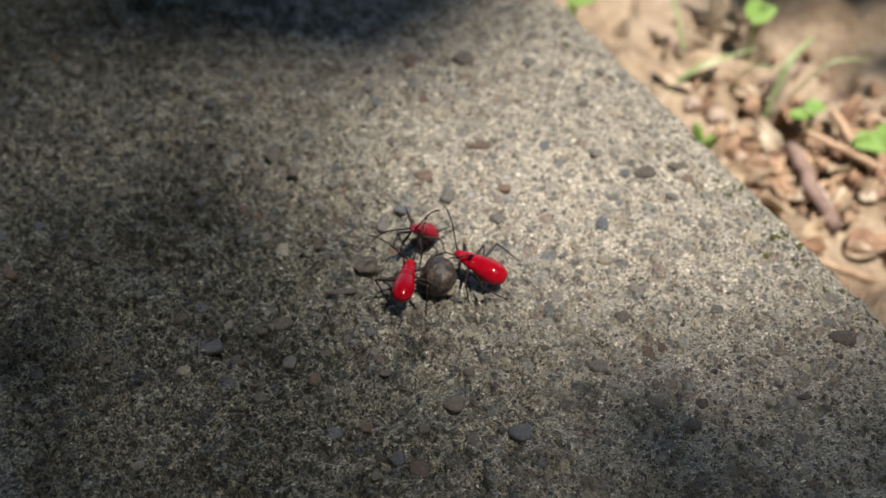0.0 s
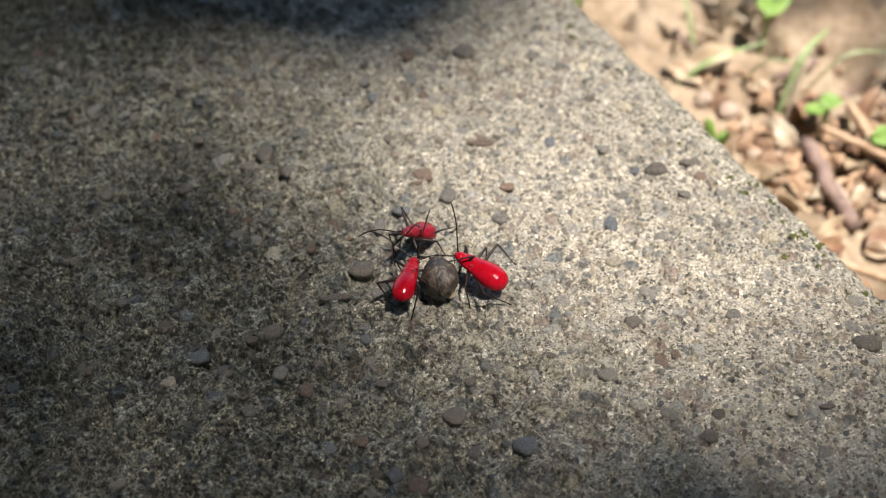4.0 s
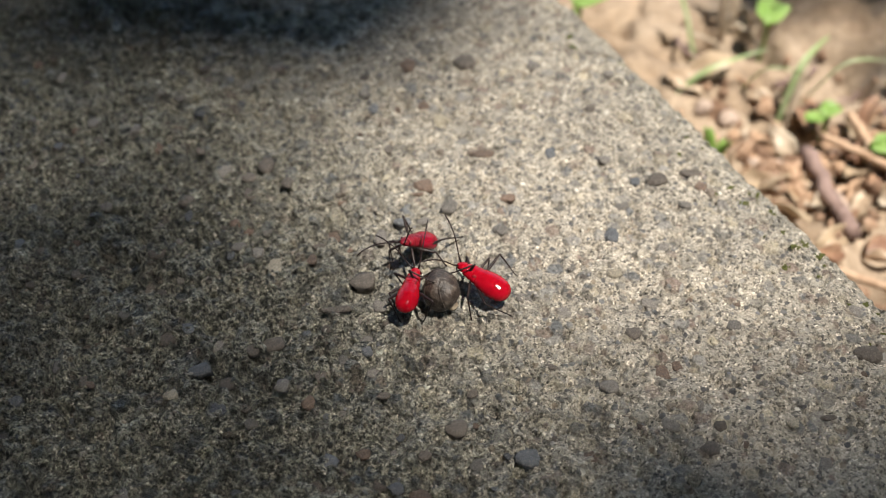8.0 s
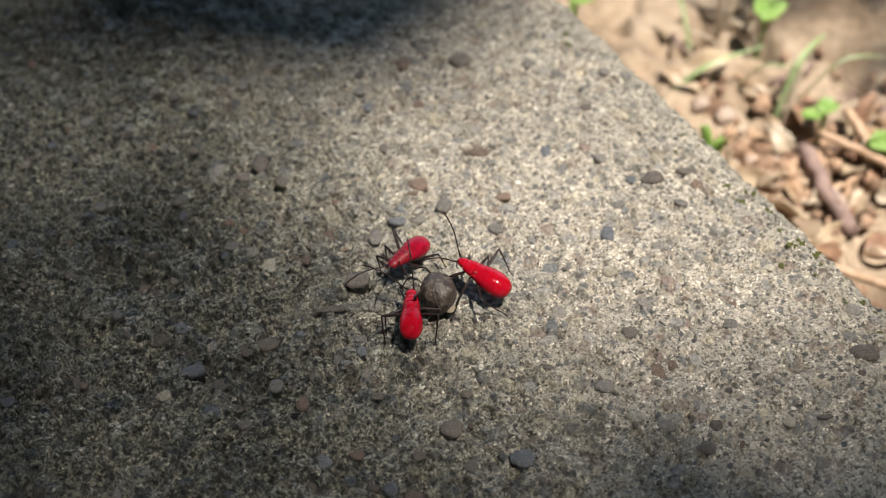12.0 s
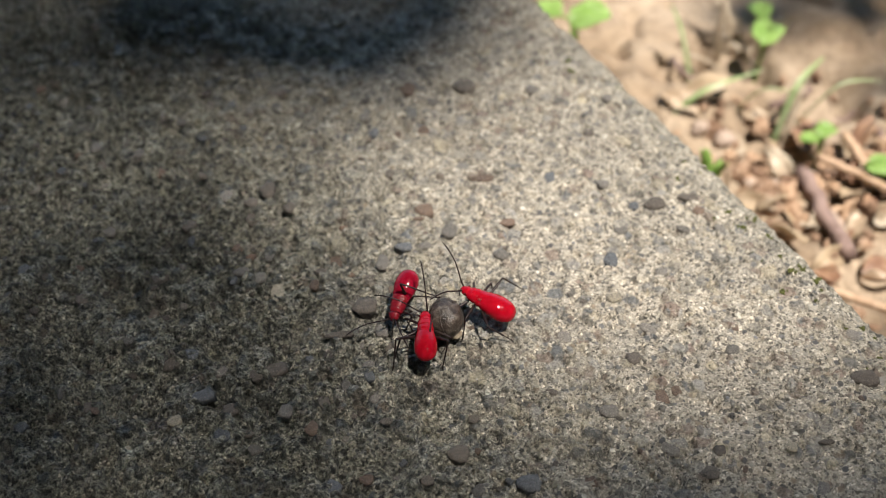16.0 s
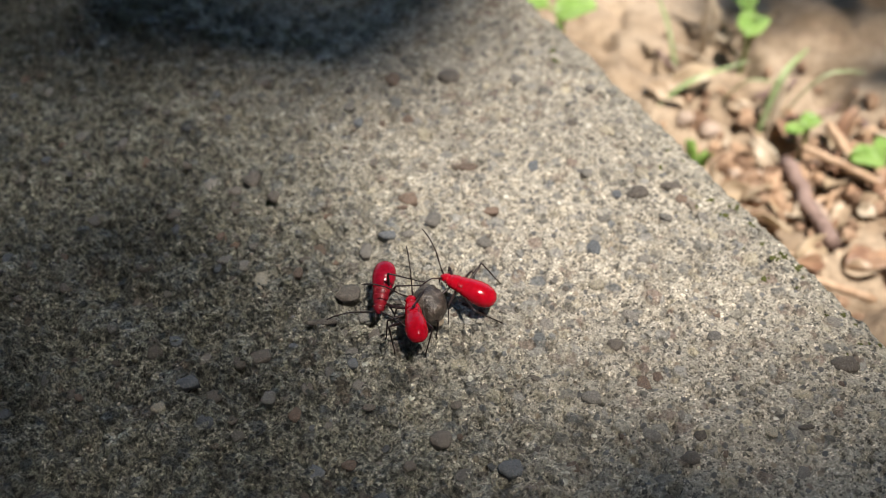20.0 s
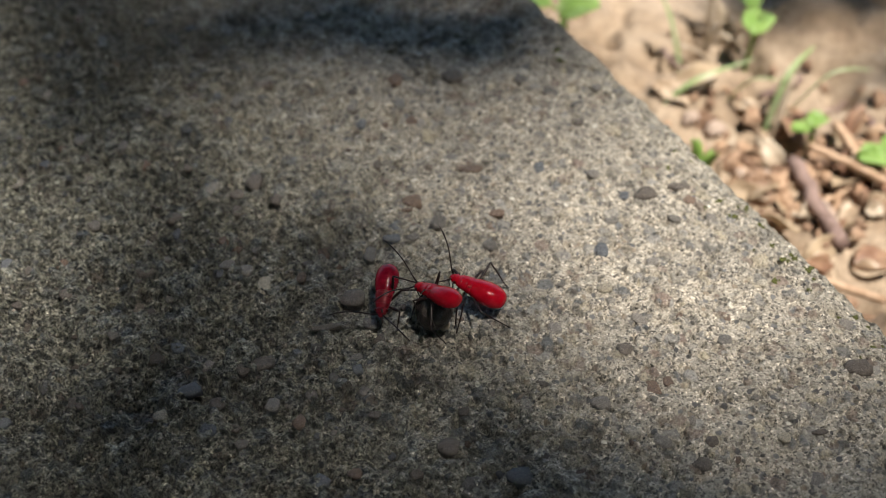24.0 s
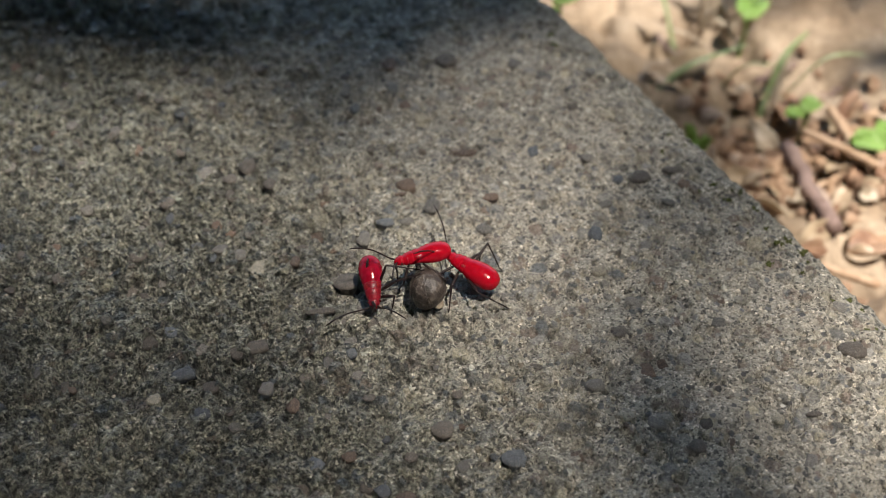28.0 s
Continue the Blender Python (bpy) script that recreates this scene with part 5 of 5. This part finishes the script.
LIGHT_STONES = [(-24.3, 116.0, 1.8, 3.9, 0), (-35.8, 94.1, 1.9, 1.9, 20), (43.9, 89.6, 1.7, 1.6, 0), (23.8, 115.0, 2.1, 1.7, 0), (46.2, 115.9, 1.6, 1.3, 0), (-10.3, 156.4, 1.1, 1.8, 0)]


def build_stones():
    shapes, faces = [], []
    for k in range(6):
        v, f = blob(k + 11, 2, 0.55, (1, 1, 0.6), 1.7)
        v = [Vector((p.x, p.y, p.z * 2.4 if p.z < 0 else min(p.z, 0.34 + 0.05 * math.sin(5 * p.x + 4 * p.y) + 0.06 * p.x))) for p in v]
        shapes.append([Vector(p) for p in v])
        if k == 0:
            faces = f
    kinds = [(STONE_DARK, DARK_STONES), (STONE_GREY, GREY_STONES), (STONE_BLUE, BLUE_STONES), (STONE_BROWN, BROWN_STONES), (STONE_LIGHT, LIGHT_STONES)]
    meshes = [[mesh_of("stone", v, faces, mat) for v in shapes[:4]] for mat, _ in kinds]
    rng = random.Random(21)
    taken = []

    def lay(mat_k, x, y, w, l, turn, proud=-0.13):
        p = SLAB_INV @ Vector((x * MM, y * MM, 0))
        rim = sorted(slab_z((x + math.cos(a) * w * 0.4) * MM, (y + math.sin(a) * l * 0.4) * MM) for a in range(9))
        z = rim[5] if proud < 0 else rim[7]
        ob = new("stone", meshes[mat_k][rng.randrange(4)])
        ob.parent = SLAB
        hgt = min(w, l) * 0.5 * MM
        world_m = Matrix.LocRotScale(None, Euler((0, 0, radians(turn))), None)
        local = SLAB_INV.to_3x3() @ world_m.to_3x3()
        ob.matrix_basis = Matrix.LocRotScale((p.x, p.y, z + hgt * proud), local, (w / 2 * MM, l / 2 * MM, hgt * 0.75))
        taken.append((x, y, max(w, l) / 2))
    for k, (_, rows) in enumerate(kinds):
        for r in rows:
            lay(k, *r, proud=0.04)
    n = 0
    while n < 120:
        v, u = rng.uniform(3, 112), rng.uniform(-110, 62)
        q = SLAB_AT @ Vector((v * MM, u * MM, 0))
        x, y = q.x * 1000, q.y * 1000
        w = rng.choice((0.9, 1.1, 1.3, 1.6, 2.0, 2.5))
        if y < 78 or abs(x) > 25 + y * 0.42 or any((x - a) ** 2 + (y - b) ** 2 < (c + w * 0.6) ** 2 for a, b, c in taken):
            continue
        lay(rng.choice((0, 1, 1, 1, 3, 3)), x, y, w, w * rng.uniform(0.6, 1.2), rng.uniform(0, 360))
        n += 1
    # darker stones stand proud where the skin is worn away
    n = 0
    while n < 130:
        v, u = rng.uniform(58, 114), rng.uniform(-95, 50)
        q = SLAB_AT @ Vector((v * MM, u * MM, 0))
        x, y = q.x * 1000, q.y * 1000
        w = rng.choice((1.0, 1.2, 1.5, 1.9, 2.4))
        if y < 76 or abs(x) > 25 + y * 0.42 or any((x - a) ** 2 + (y - b) ** 2 < (c + w * 0.6) ** 2 for a, b, c in taken):
            continue
        lay(rng.choice((0, 0, 2, 2, 1)), x, y, w, w * rng.uniform(0.6, 1.1), rng.uniform(0, 360))
        n += 1
    # fine sand standing proud, joined
    verts, fs = [], []
    base_v, base_f = blob(5, 1, 0.7, (1, 1, 0.7), 2.2)
    for k in range(900):
        v, u = rng.uniform(1.5, 112) * MM, rng.uniform(-112, 62) * MM
        z = float(SLAB_H[min(int(np.searchsorted(SLAB_V, v)), len(SLAB_V) - 1), min(int(np.searchsorted(SLAB_U, u)), len(SLAB_U) - 1)])
        r = rng.uniform(0.14, 0.34) * MM
        a = rng.uniform(0, 6.28)
        c, s = math.cos(a) * r, math.sin(a) * r
        e = rng.uniform(0.6, 1.2)
        o = len(verts)
        verts += [(v + q.x * c - q.y * e * s, u + q.x * s + q.y * e * c, z + q.z * r * 0.8) for q in base_v]
        fs += [(i + o, j + o, l + o) for i, j, l in base_f]
    me = bpy.data.meshes.new("sand")
    me.from_pydata(verts, [], fs)
    me.materials.append(SAND)
    sand = part_of("sand", me, SLAB, "loose and embedded sand grains of the slab")
    tagged(sand, kind="stuff")


build_stones()


def build_moss():
    """Tiny moss cushions caught along the slab's rim."""
    rng = random.Random(33)
    shapes = []
    for k in range(3):
        v, f = [], []
        for q in range(16):
            a, r = rng.uniform(0, 6.28), rng.uniform(0, 0.8)
            bv, bf = blob(k * 20 + q, 1, 0.4, (0.32, 0.32, 0.4))
            o = len(v)
            v += [p + Vector((math.cos(a) * r, math.sin(a) * r, 0.25 * (1 - r * r))) for p in bv]
            f += [tuple(i + o for i in t) for t in bf]
        shapes.append(mesh_of("moss", v, f, MOSS))
    for k in range(60):
        u = rng.uniform(-20, 58) if k % 3 else rng.uniform(-90, 58)
        d = rng.uniform(0.3, 1) ** 2 * 9.0
        p = SLAB_AT @ Vector((d * MM, u * MM, 0))
        s = rng.uniform(0.25, 0.7) * MM
        ob = new("moss", shapes[k % 3])
        ob.matrix_world = Matrix.LocRotScale((p.x, p.y, slab_z(p.x, p.y) - s * 0.1), Euler((0, 0, rng.uniform(0, 6.28))), (s * 1.3, s, s * 0.7))
        tagged(ob, label="tiny dark green moss cushion on the slab rim", category="moss", group="moss on the rim")


build_moss()
motions()
